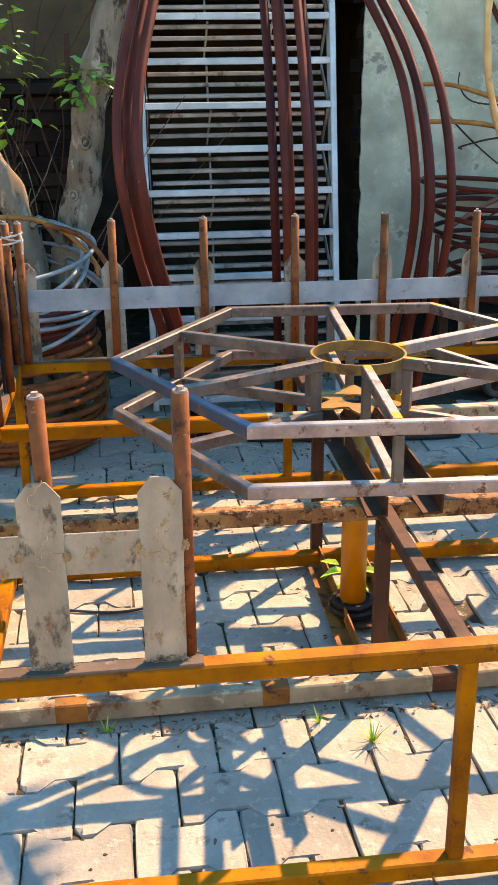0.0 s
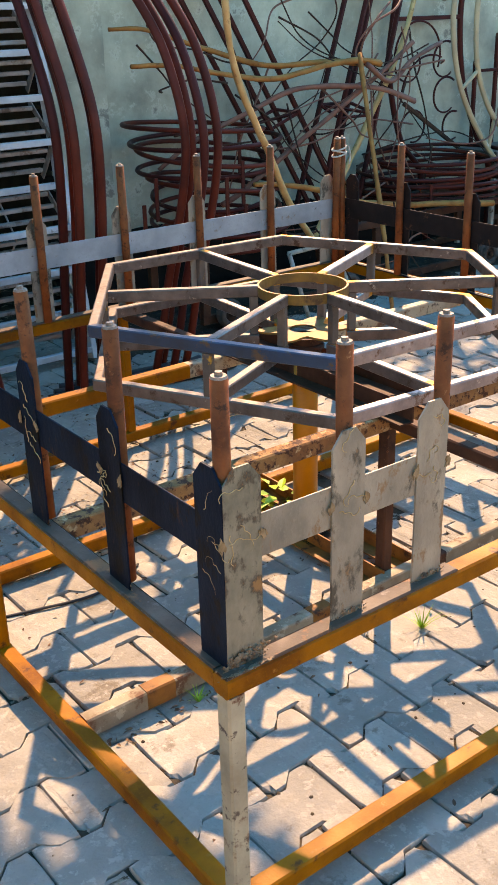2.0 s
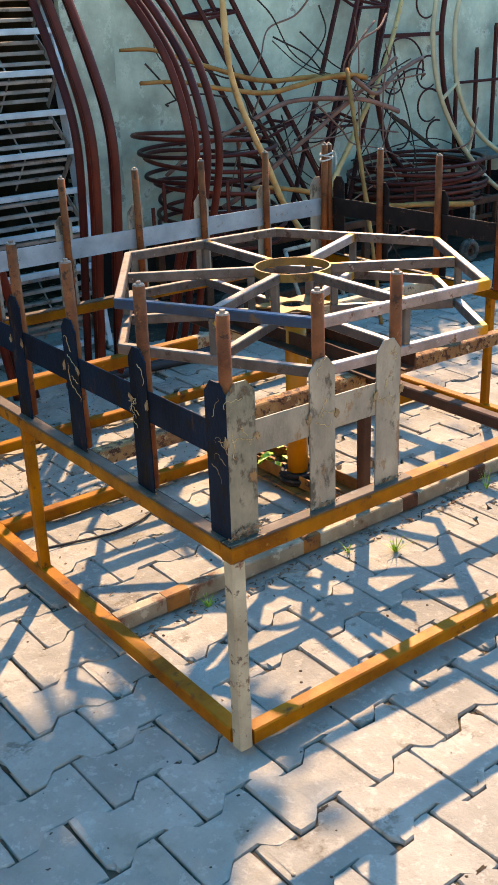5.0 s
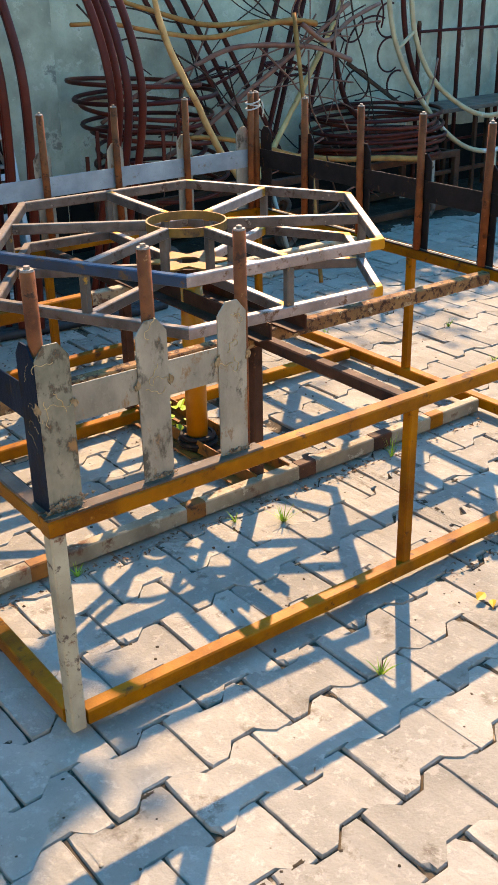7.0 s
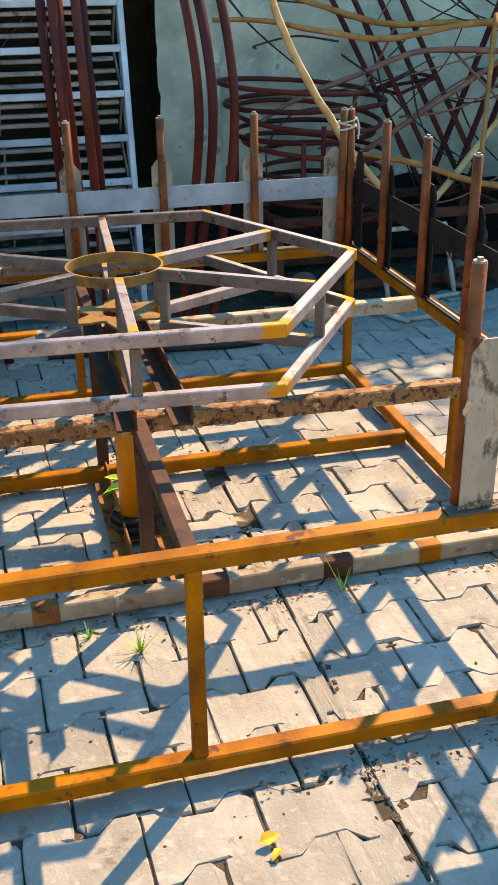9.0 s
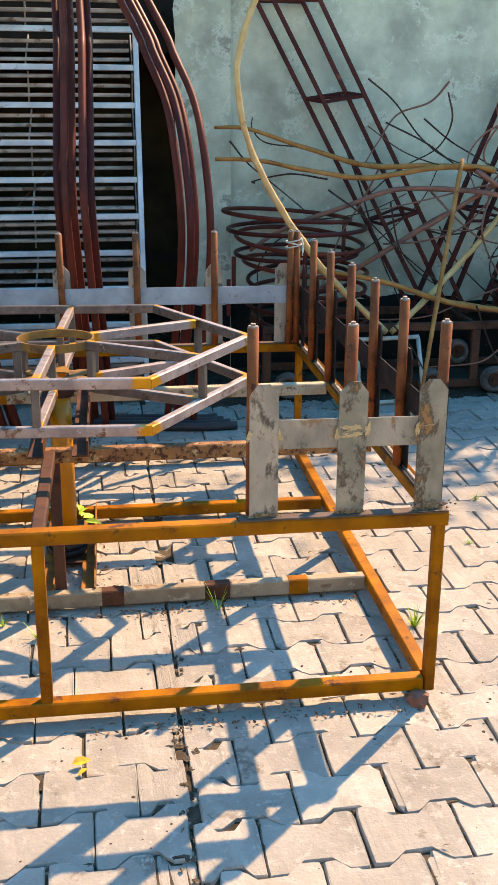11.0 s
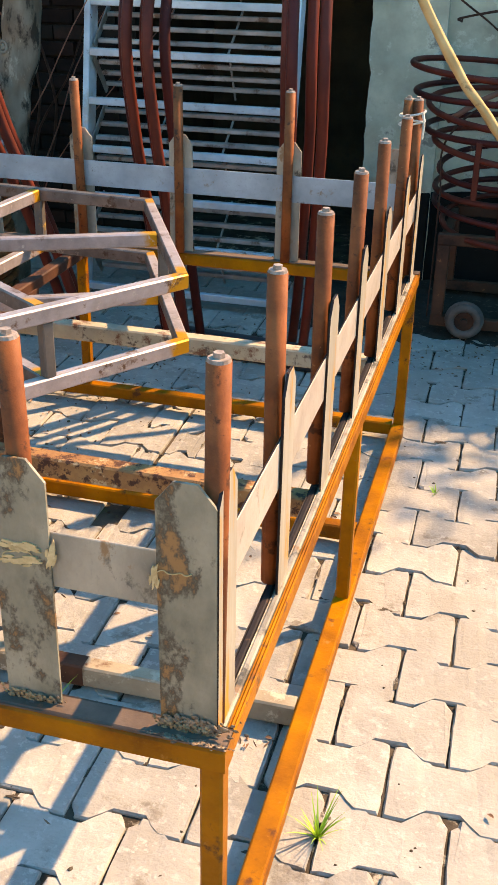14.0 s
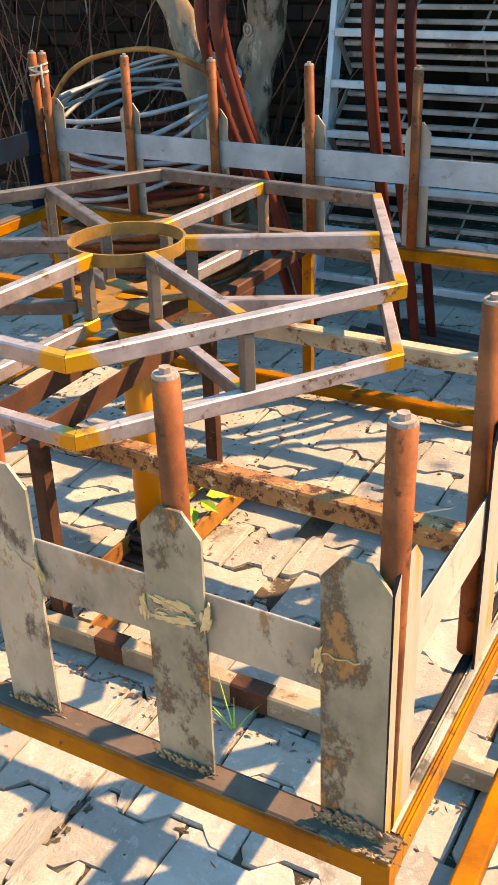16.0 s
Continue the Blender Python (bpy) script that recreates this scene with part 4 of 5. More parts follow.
leaf_cluster(bm, (-0.15, 4.75, 1.50), (0.10, 0.06, 0.11), 60, rg, 0.058)
part("shoot", bm, M_LEAF, tree, "bright green young leaves")
bm = bmesh.new()
sweep(bm, [(-0.20, 4.79, 1.40), (-0.22, 4.77, 1.55), (-0.215, 4.76, 1.70)], 0.014, 0.011, 8, 5, 0.3)
part("twig_stub", bm, M_TWIG, tree)
bm = bmesh.new()
leaf_cluster(bm, (-0.50, 4.62, 1.62), (0.16, 0.08, 0.28), 80, rg, 0.052)
leaf_cluster(bm, (-0.47, 4.64, 1.35), (0.08, 0.06, 0.12), 10, rg, 0.060)
part("shoot", bm, M_LEAF, tree, "bright green young leaves")
# unseen leaf clusters, placed to dapple the paving and shade the old wall
bm = bmesh.new()
for c, r, n in (((1.74, 4.40, 3.75), (0.42, 0.28, 0.20), 900), ((1.10, 4.38, 3.78), (0.50, 0.36, 0.25), 1100), ((0.55, 4.30, 3.85), (0.6, 0.45, 0.3), 600), ((-1.5, 5.0, 3.3), (1.5, 0.9, 0.4), 1900), ((0.9, 5.1, 3.95), (0.6, 0.5, 0.5), 260)):
    leaf_cluster(bm, c, r, n, rg, 0.10)
part("crown", bm, M_LEAF, tree)
# an unseen tree beyond the wall, added so its boughs dapple the paving
dapple_tree = thing("tree", (5.4, 7.2, 0), "unseen leafy tree behind the wall, added to dapple the yard", "tree")
bm = bmesh.new()
sweep(bm, [(5.4, 7.2, 0.0), (5.35, 7.15, 1.5), (5.25, 7.0, 2.8), (5.2, 6.7, 3.8)], 0.11, 0.05, 12, 6, 0.3)
part("trunk", bm, M_BARK, dapple_tree, smooth=True)
bm = bmesh.new()
for c, r, n in (((5.1, 6.35, 3.6), (1.3, 0.45, 0.4), 420), ((5.9, 6.2, 3.5), (0.9, 0.5, 0.4), 300), ((5.3, 7.0, 4.3), (1.0, 0.8, 0.6), 400)):
    leaf_cluster(bm, c, r, n, rg, 0.10)
part("crown", bm, M_LEAF, dapple_tree)

# thin dry stalks in the shade beside the tree
def stalks(n, material, label, xs, ys, lean, high, foot, thick):
    root = thing("dry_stalks", ((xs[0] + xs[1]) / 2, (ys[0] + ys[1]) / 2, 0), label, "dry stalks")
    for _ in range(n):
        x, y, z, h = rg.uniform(*xs), rg.uniform(*ys), rg.uniform(*foot), rg.uniform(*high)
        a, pts = rg.gauss(0, lean), []
        for k in range(5):
            pts.append((x, y, z))
            x, y, z = x + a * h / 4 + rg.gauss(0, 0.035), y + rg.uniform(-0.03, 0.02), z + h / 4
            a += rg.gauss(0, 0.22)
        bm = bmesh.new()
        sweep(bm, pts, rg.uniform(*thick), 0.002, 5, 3)
        part("stalk", bm, material, root)


stalks(80, M_TWIG, "dry brown stalks and roots against the old wall", (-3.2, -0.35), (4.95, 5.6), 0.3, (0.5, 1.9), (0, 0.4), (0.003, 0.010))
stalks(24, M_REDTWIG, "reddish dry stalks tangled beside the tree", (-2.4, -0.3), (4.85, 5.2), 0.55, (0.4, 1.4), (0.0, 0.3), (0.003, 0.006))
stalks(12, M_BARK, "pale grey dead stems beside the tree", (-2.4, -0.25), (4.9, 5.3), 0.5, (0.9, 1.8), (0.0, 0.2), (0.005, 0.010))
bm = bmesh.new()
for i in range(36):
    x, z = rg.uniform(-1.9, -0.2), rg.uniform(0.8, 2.1)
    sweep(bm, [(x, 5.0, z), (x + rg.uniform(-0.25, 0.25), 4.95, z - 0.25), (x + rg.uniform(-0.4, 0.4), 4.9, z - 0.55)], 0.0018, 0.001, 4, 4)
tagged(part("hanging_roots", bm, M_TWIG), "thin hanging rootlets under the tree", "roots", kind="stuff")

pile = thing("pipe_coil", (-0.55, 4.42, 0), "stacked coil of rusty and galvanised pipe beside the tree", "pipe coil")
for i in range(21):
    bm = bmesh.new()
    z = 0.02 + 0.030 * i
    f = 0.43 - 0.004 * abs(i - 7) + rg.uniform(-0.02, 0.012)
    sweep(bm, ring_points((-0.56 + rg.uniform(-0.02, 0.02), 4.43 + rg.uniform(-0.015, 0.015), z), f, 44, rg.random(), tilt=(rg.uniform(-0.02, 0.02), rg.uniform(-0.035, 0.0))), 0.0155, sides=8, closed=True)
    part("ring", bm, M_ROD if i < 15 else M_DARKRED2, pile, "rusty brown pipe", smooth=True)
for i in range(6):
    bm = bmesh.new()
    z = 0.64 + 0.036 * i
    f = 0.44 - 0.012 * i + rg.uniform(-0.02, 0.02)
    sweep(bm, ring_points((-0.55 + rg.uniform(-0.03, 0.03), 4.43, z), f, 44, rg.random(), tilt=(rg.uniform(-0.07, 0.07), rg.uniform(0.0, 0.17))), 0.0095, sides=8, closed=True)
    part("ring", bm, M_SILVER, pile, "dull galvanised pipe", smooth=True)
tube_thing("curved_pipe", [(-0.95, 4.28, 0.62), (-0.89, 4.30, 0.79), (-0.82, 4.33, 0.89), (-0.71, 4.37, 0.95), (-0.50, 4.42, 0.98), (-0.30, 4.46, 0.93), (-0.16, 4.44, 0.80), (-0.13, 4.42, 0.72)], 0.011, 0.010, M_WOOD, "rusty orange curved pipe over the coil", "pipe", "", 8, 6, 0.2)
tube_thing("curved_pipe", [(-0.34, 4.45, 0.94), (-0.2, 4.40, 0.90), (-0.10, 4.34, 0.80), (-0.07, 4.33, 0.70)], 0.012, 0.012, M_ROD, "thin rusty bent pipe by the tree", "pipe", "", 8, 6)
# a black hose on the ground behind the frame
for k, y in enumerate((4.17, 4.222, 4.272, 4.325)):
    tube_thing("black_hose", [(0.48 + 0.05 * k, y + 0.06, 0.022), (0.72, y + 0.03, 0.022), (1.0, y, 0.022), (1.25, y - 0.03, 0.022), (1.42 - 0.03 * k, y - 0.02, 0.022)], 0.022, 0.022, M_BLACK, "black rubber hose lying on the paving", "hose", "black hoses behind the frame", 10, 6)


# ---- cart, hoops and scrap along the wall ----
def coil_stack(name, c, r, n, dz, label, rr=0.0125, seed=1, grow=0.0):
    root = thing(name, (c[0], c[1], c[2]), label, "tube coil")
    rg = random.Random(seed)
    for i in range(n):
        bm = bmesh.new()
        f = r * rg.choice((rg.uniform(0.94, 1.04), rg.uniform(0.80, 0.98)))
        sweep(bm, ring_points((c[0] + rg.uniform(-0.035, 0.035) + grow * (n - i), c[1] + rg.uniform(-0.02, 0.02), c[2] + i * dz), f, 40, rg.random() * 6, ry=min(f, 0.39), tilt=(rg.uniform(-0.035, 0.035), rg.uniform(-0.02, 0.04))), rr, sides=7, closed=True)
        part("ring", bm, M_DARKRED if i % 2 else M_DARKRED2, root, smooth=True)
    for i in range(6):
        a = rg.random() * 6.28
        i0 = rg.randrange(max(1, n - 3))
        bm = bmesh.new()
        x, y = c[0] + r * 0.93 * math.cos(a), c[1] + r * 0.93 * math.sin(a)
        bar(bm, (x, y, c[2] + i0 * dz), (x, y, c[2] + (i0 + 3) * dz), 0.024, 0.006)
        part("upright", bm, M_DARKRED2 if i % 2 else M_DARKRED, root)
    return root


coil_stack("tube_coil", (1.825, 4.97, 0.43), 0.378, 9, 0.071, "stack of dark red bent tube hoops by the wall", seed=3, grow=0.012)
coil_stack("tube_coil", (3.58, 4.98, 0.43), 0.50, 8, 0.036, "low coil of dark red tube hoops on the cart", seed=5)

cart = thing("cart", (2.8, 4.95, 0), "long rusty scrap cart on grey wheels", "cart")
for y in (4.72, 5.22):
    for z in (0.393, 0.055):
        bm = bmesh.new()
        bar(bm, (1.635, y, z), (4.15, y, z), 0.035, 0.045)
        part("side_rail", bm, M_BROWN, cart)
    for x in (1.66, 2.88, 4.13):
        bm = bmesh.new()
        bar(bm, (x, y, 0.078), (x, y, 0.370), 0.05, 0.035)
        part("leg", bm, M_BROWN, cart)
for x in (1.66, 2.30, 2.88, 3.5, 4.13):
    bm = bmesh.new()
    bar(bm, (x, 4.738, 0.390), (x, 5.202, 0.390), 0.035, 0.03)
    part("cross_rail", bm, M_BROWN, cart)
for x, y, z in ((1.775, 4.665, 0.083), (2.612, 4.665, 0.083), (2.985, 4.665, 0.083), (2.90, 5.08, 0.155), (3.8, 4.665, 0.083)):
    bm = bmesh.new()
    for r, yy in ((0.072, -0.018), (0.078, 0.0), (0.072, 0.018)):
        sweep(bm, [p.xzy for p in ring_points((x, z, y + yy), r - 0.016, 26)], 0.017, sides=8, closed=True)
    w = part("wheel", bm, M_WHEEL, cart, "worn grey rubber wheel", smooth=True)
    bm = bmesh.new()
    bmesh.ops.create_cone(bm, segments=20, radius1=0.046, radius2=0.046, depth=0.03, cap_ends=True, matrix=Matrix.Translation((x, y, z)) @ Matrix.Rotation(radians(90), 4, "X"))
    bmesh.ops.create_cone(bm, segments=10, radius1=0.014, radius2=0.014, depth=0.07, cap_ends=True, matrix=Matrix.Translation((x, y, z)) @ Matrix.Rotation(radians(90), 4, "X"))
    part("hub", bm, M_BROWN, w)

stool = thing("pipe_stand", (2.36, 4.47, 0), "small chipped white pipe stand on the paving", "pipe stand")
for line in (((2.145, 4.630, 0.345), (2.525, 4.670, 0.345)), ((2.150, 4.630, 0.345), (2.155, 4.470, 0.02)), ((2.520, 4.670, 0.345), (2.540, 4.550, 0.02)), ((2.015, 4.490, 0.014), (2.155, 4.220, 0.014)), ((2.155, 4.240, 0.014), (2.585, 4.300, 0.014)), ((2.115, 4.470, 0.014), (2.575, 4.550, 0.014)), ((2.575, 4.550, 0.014), (2.585, 4.300, 0.014))):
    bm = bmesh.new()
    sweep(bm, line, 0.0125, sides=10, steps=1)
    part("pipe", bm, M_WHITE, stool, smooth=True)

BR = "dry branches heaped against the wall"


def branch(pts, r0, r1, material, label, seed):
    tube_thing("branch", pts, r0, r1, material, label, "branch", BR, 8, 7, 0.35, seed)


branch([(1.62, 4.16, 2.30), (1.50, 4.13, 2.04), (1.42, 4.13, 1.79), (1.434, 4.15, 1.57), (1.49, 4.20, 1.39), (1.58, 4.25, 1.217), (1.685, 4.28, 1.05), (1.76, 4.31, 0.957), (1.897, 4.39, 0.782), (2.06, 4.50, 0.624), (2.32, 4.63, 0.387)], 0.014, 0.018, M_WOODP, "long pale peeled branch standing on a pipe stand", 1.0)
branch([(1.41, 5.08, 1.47), (1.60, 5.03, 1.46), (1.92, 4.99, 1.36), (2.26, 4.94, 1.27), (2.61, 4.90, 1.27), (2.94, 4.85, 1.25)], 0.010, 0.017, M_WOOD, "thin golden brown branch", 2.0)
branch([(1.39, 4.86, 1.31), (1.64, 4.85, 1.30), (1.95, 4.84, 1.24), (2.23, 4.82, 1.21), (2.58, 4.81, 1.26), (2.81, 4.80, 1.27), (2.95, 4.80, 1.25)], 0.010, 0.018, M_WOOD, "thin golden brown branch", 3.0)
branch([(1.60, 5.00, 0.80), (1.79, 4.97, 0.92), (2.11, 4.93, 1.04), (2.42, 4.90, 1.14), (2.74, 4.87, 1.14), (3.00, 4.83, 1.11), (3.23, 4.80, 1.03)], 0.012, 0.016, M_REDTWIG, "bent reddish brown dry branch", 4.0)
branch([(2.02, 5.05, 0.56), (2.14, 5.01, 0.63), (2.46, 4.97, 0.83), (2.77, 4.93, 1.02), (3.02, 4.89, 1.18), (3.25, 4.85, 1.35)], 0.016, 0.013, M_REDTWIG, "bent reddish brown dry branch", 5.0)
branch([(1.92, 4.62, 0.73), (2.05, 4.62, 0.72), (2.33, 4.61, 0.66), (2.63, 4.61, 0.56), (2.97, 4.60, 0.50), (3.30, 4.58, 0.47), (3.62, 4.50, 0.44)], 0.012, 0.019, M_WOOD, "golden brown branch lying across the cart", 6.0)
branch([(2.37, 4.69, 0.37), (2.66, 4.84, 0.58), (3.00, 4.96, 0.90), (3.30, 5.02, 1.27), (3.52, 5.10, 1.62), (3.70, 5.18, 1.90), (3.85, 5.2, 2.2)], 0.018, 0.014, M_WOODP, "long pale peeled branch leaning on the wall", 7.0)
branch([(2.315, 3.99, 0.0), (2.41, 4.15, 0.31), (2.51, 4.33, 0.63), (2.62, 4.53, 0.96), (2.735, 4.74, 1.31)], 0.0105, 0.013, M_WOOD, "straight golden brown stick propped upright", 8.0)
branch([(2.83, 4.78, 1.25), (3.05, 4.82, 1.15), (3.30, 4.90, 1.25), (3.62, 4.98, 1.33)], 0.015, 0.012, M_REDTWIG, "reddish branch with frayed end", 9.0)
TW = "thin wiry twigs in the heap"
rg = random.Random(31)
for k in range(20):
    p = Vector((rg.uniform(1.55, 3.7), rg.uniform(4.75, 5.22), rg.uniform(0.55, 1.65)))
    a = rg.choice((rg.uniform(-0.5, 0.3), rg.uniform(2.9, 3.7), rg.uniform(-2.2, -1.0)))
    turn, step, pts = rg.uniform(-0.42, 0.42), rg.uniform(0.16, 0.26), []
    for i in range(6):
        pts.append(p.copy())
        p += Vector((math.cos(a) * step, rg.uniform(-0.05, 0.02), math.sin(a) * step))
        p.x, p.y, p.z = max(p.x, 1.62), min(p.y, 5.3), max(p.z, 0.03)
        a += turn + rg.uniform(-0.22, 0.22)
    tube_thing("twig", pts, rg.uniform(0.0045, 0.0075), 0.003, M_REDTWIG if k % 3 == 1 else M_TWIG, "reddish brown curving twig" if k % 3 == 1 else "thin dark brown curving twig", "twig", TW, 6, 7, 0.2, k * 1.7)


def twig(y, red, *line):
    """A thin curving twig hung in the heap at the depth y, through a few (x, z)."""
    pts = [(x, min(5.32, y + 0.05 * math.sin(2.1 * k + 7 * y)), z) for k, (x, z) in enumerate(line)]
    tube_thing("twig", pts, 0.0068 if red else 0.0052, 0.0034, M_REDTWIG if red else M_TWIG, "reddish brown curving twig" if red else "thin dark brown curving twig", "twig", TW, 6, 7, 0.2, line[0][0] * 3)


twig(5.05, False, (2.26, 1.73), (2.42, 1.61), (2.62, 1.40), (2.81, 1.28), (3.27, 1.20))
twig(5.00, False, (2.58, 1.52), (2.74, 1.40), (2.91, 1.32), (3.12, 1.20))
twig(4.95, False, (2.70, 1.66), (2.72, 1.51), (2.67, 1.36), (2.44, 1.25), (2.27, 1.12))
twig(5.10, True, (2.74, 1.72), (2.65, 1.61), (2.47, 1.54), (2.34, 1.39), (2.28, 1.27))
twig(4.80, True, (3.15, 1.60), (3.00, 1.52), (2.87, 1.44), (2.80, 1.30), (2.84, 1.12))
twig(4.90, False, (2.03, 1.14), (2.21, 1.01), (2.41, 0.84), (2.59, 0.69), (2.69, 0.62))
twig(4.95, False, (2.40, 1.07), (2.45, 0.83), (2.59, 0.67), (2.70, 0.59))
twig(4.95, False, (1.48, 1.40), (1.58, 1.28), (1.74, 1.16), (1.90, 1.03))
twig(4.85, True, (2.96, 1.10), (2.90, 0.93), (2.98, 0.77), (3.11, 0.57), (3.14, 0.48))
twig(4.50, False, (2.79, 0.55), (2.90, 0.32), (2.98, 0.14), (3.06, 0.015))
twig(4.55, True, (3.22, 0.34), (3.02, 0.31), (2.83, 0.23), (2.56, 0.19))
twig(4.60, False, (2.34, 0.45), (2.48, 0.28), (2.61, 0.03))
twig(4.95, False, (2.35, 1.50), (2.58, 1.39), (2.84, 1.24), (3.19, 1.08), (3.48, 0.79))
twig(4.90, True, (3.12, 1.56), (2.96, 1.47), (2.93, 1.31), (3.07, 1.19), (3.27, 1.16))
twig(4.85, True, (3.52, 1.22), (3.42, 1.24), (3.02, 1.18), (2.61, 1.09), (2.31, 1.04))
twig(4.90, False, (3.27, 1.13), (3.12, 0.94), (3.02, 0.74), (3.04, 0.56))
twig(4.90, True, (2.61, 1.14), (2.79, 0.96), (2.97, 0.85), (3.22, 0.79), (3.48, 0.65))
twig(5.00, True, (3.10, 1.29), (2.93, 1.10), (2.67, 0.95), (2.35, 0.77))
twig(4.80, True, (4.03, 0.99), (3.87, 0.80), (3.70, 0.75), (3.38, 0.81))


# ---- lattice trusses, gate, railing, hoops, bench ----
def truss(name, chords, rungs, label):
    root = thing(name, chords[0][1], label, "lattice truss")
    for p, q in chords:
        bm = bmesh.new()
        bar(bm, p, q, 0.026, 0.026)
        part("chord", bm, M_DARKRED, root)
    for i, j, t, u in rungs:
        a = Vector(chords[i][0]).lerp(Vector(chords[i][1]), t)
        b = Vector(chords[j][0]).lerp(Vector(chords[j][1]), u)
        bm = bmesh.new()
        sweep(bm, [a, b], 0.010, sides=6, steps=1)
        part("rung", bm, M_DARKRED, root)


truss("lattice_truss", [((1.65, 5.36, 2.20), (2.62, 5.16, 0.40)), ((1.73, 5.26, 2.20), (2.70, 5.05, 0.40)), ((1.92, 5.37, 2.20), (2.86, 5.16, 0.40)), ((2.00, 5.27, 2.20), (2.94, 5.05, 0.40))],
      [(0, 2, 0.32, 0.30), (1, 3, 0.33, 0.31), (0, 1, 0.32, 0.33), (2, 3, 0.30, 0.31), (0, 2, 0.70, 0.66), (1, 3, 0.71, 0.67), (0, 1, 0.70, 0.71), (2, 3, 0.66, 0.67), (0, 3, 0.32, 0.31), (0, 3, 0.70, 0.67), (0, 2, 0.03, 0.03), (1, 3, 0.03, 0.03)],
      "dark red lattice truss leaning on the wall")
truss("lattice_truss", [((3.40, 5.37, 2.20), (2.62, 5.16, 0.40)), ((3.47, 5.27, 2.20), (2.70, 5.04, 0.40)), ((3.60, 5.38, 2.20), (2.86, 5.16, 0.40)), ((3.74, 5.28, 2.20), (3.02, 5.05, 0.40))],
      [(0, 2, 0.27, 0.27), (1, 3, 0.31, 0.31), (0, 1, 0.27, 0.31), (2, 3, 0.27, 0.31), (0, 2, 0.66, 0.66), (1, 3, 0.70, 0.70), (0, 1, 0.66, 0.70), (2, 3, 0.66, 0.70), (0, 3, 0.27, 0.31), (0, 3, 0.66, 0.70)],
      "dark red lattice truss leaning on the wall")

gate = thing("ornamental_gate", (4.0, 5.33, 0.0), "dark red wrought gate frame with scrolls", "gate")
for pts in (((3.68, 5.36, 2.1), (3.64, 5.35, 1.77), (3.57, 5.34, 1.46), (3.54, 5.33, 1.15), (3.64, 5.31, 0.74), (3.83, 5.30, 0.50), (3.90, 5.29, 0.0)), ((4.26, 5.36, 2.1), (4.23, 5.35, 1.78), (4.18, 5.34, 1.45), (4.23, 5.33, 1.05), (4.38, 5.31, 0.69), (4.52, 5.30, 0.45), (4.60, 5.29, 0.0))):
    bm = bmesh.new()
    sweep(bm, pts, 0.019, 0.019, 8, 6)
    part("stile", bm, M_DARKRED, gate, smooth=True)
for p, q in (((3.58, 5.34, 1.46), (4.18, 5.34, 1.46)), ((3.66, 5.31, 0.96), (4.25, 5.30, 0.60)), ((3.63, 5.35, 1.95), (4.23, 5.35, 1.95))):
    bm = bmesh.new()
    bar(bm, p, q, 0.02, 0.026)
    part("cross_bar", bm, M_BROWN if p[2] < 1 else M_DARKRED, gate)


def scroll(c, r, a0, a1, curl):
    pts = []
    for i in range(22):
        t = i / 21
        a = a0 + (a1 - a0) * t
        rr = r * (1 - curl * t)
        pts.append((c[0] + rr * math.cos(a), c[1], c[2] + rr * math.sin(a)))
    bm = bmesh.new()
    sweep(bm, pts, 0.0075, 0.006, 6, 1)
    part("scroll", bm, M_DARKRED, gate, smooth=True)


scroll((3.80, 5.335, 1.24), 0.21, 3.3, -0.4, 0.05)
scroll((3.72, 5.335, 1.20), 0.14, 1.9, 7.0, 0.35)
scroll((4.02, 5.335, 1.66), 0.11, 1.0, 5.6, 0.15)
scroll((4.05, 5.335, 1.20), 0.12, 1.2, 5.4, 0.2)
scroll((4.07, 5.335, 0.98), 0.12, 0.9, 5.4, 0.15)
scroll((4.15, 5.335, 0.78), 0.10, 1.2, 5.2, 0.15)
scroll((3.78, 5.335, 0.80), 0.12, 3.3, -1.8, 0.25)
scroll((3.92, 5.335, 0.98), 0.26, 3.2, 1.2, 0.0)

railing = thing("spiked_railing", (4.8, 5.34, 0), "dark red railing panel with five pickets by the wall", "railing")
for x, z in ((4.36, 1.16), (4.57, 1.32), (4.77, 1.48), (5.01, 1.32), (5.23, 1.15)):
    bm = bmesh.new()
    bar(bm, (x, 5.34, 0.0), (x, 5.345, z), 0.026, 0.026)
    p = part("picket", bm, M_DARKRED, railing)
    bm = bmesh.new()
    bmesh.ops.create_cone(bm, segments=10, radius1=0.018, radius2=0.012, depth=0.03, cap_ends=True, matrix=Matrix.Translation((x, 5.345, z + 0.015)))
    part("cap", bm, M_BROWN, p)
for z in (1.12, 0.35):
    bm = bmesh.new()
    bar(bm, (4.33, 5.322, z), (5.30, 5.322, z), 0.012, 0.02)
    part("rail", bm, M_DARKRED, railing)

hoop = thing("hoop_swing", (4.55, 4.8, 0), "cream painted double hoop frame with rungs", "hoop frame")
H_OUT = [(3.62, 4.85, 2.15), (3.55, 4.80, 1.76), (3.52, 4.80, 1.44), (3.62, 4.80, 1.07), (3.90, 4.80, 0.70), (4.25, 4.80, 0.43), (4.61, 4.80, 0.35), (4.93, 4.80, 0.46), (5.25, 4.80, 0.72), (5.48, 4.8, 1.2), (5.5, 4.82, 1.7), (5.35, 4.85, 2.15)]
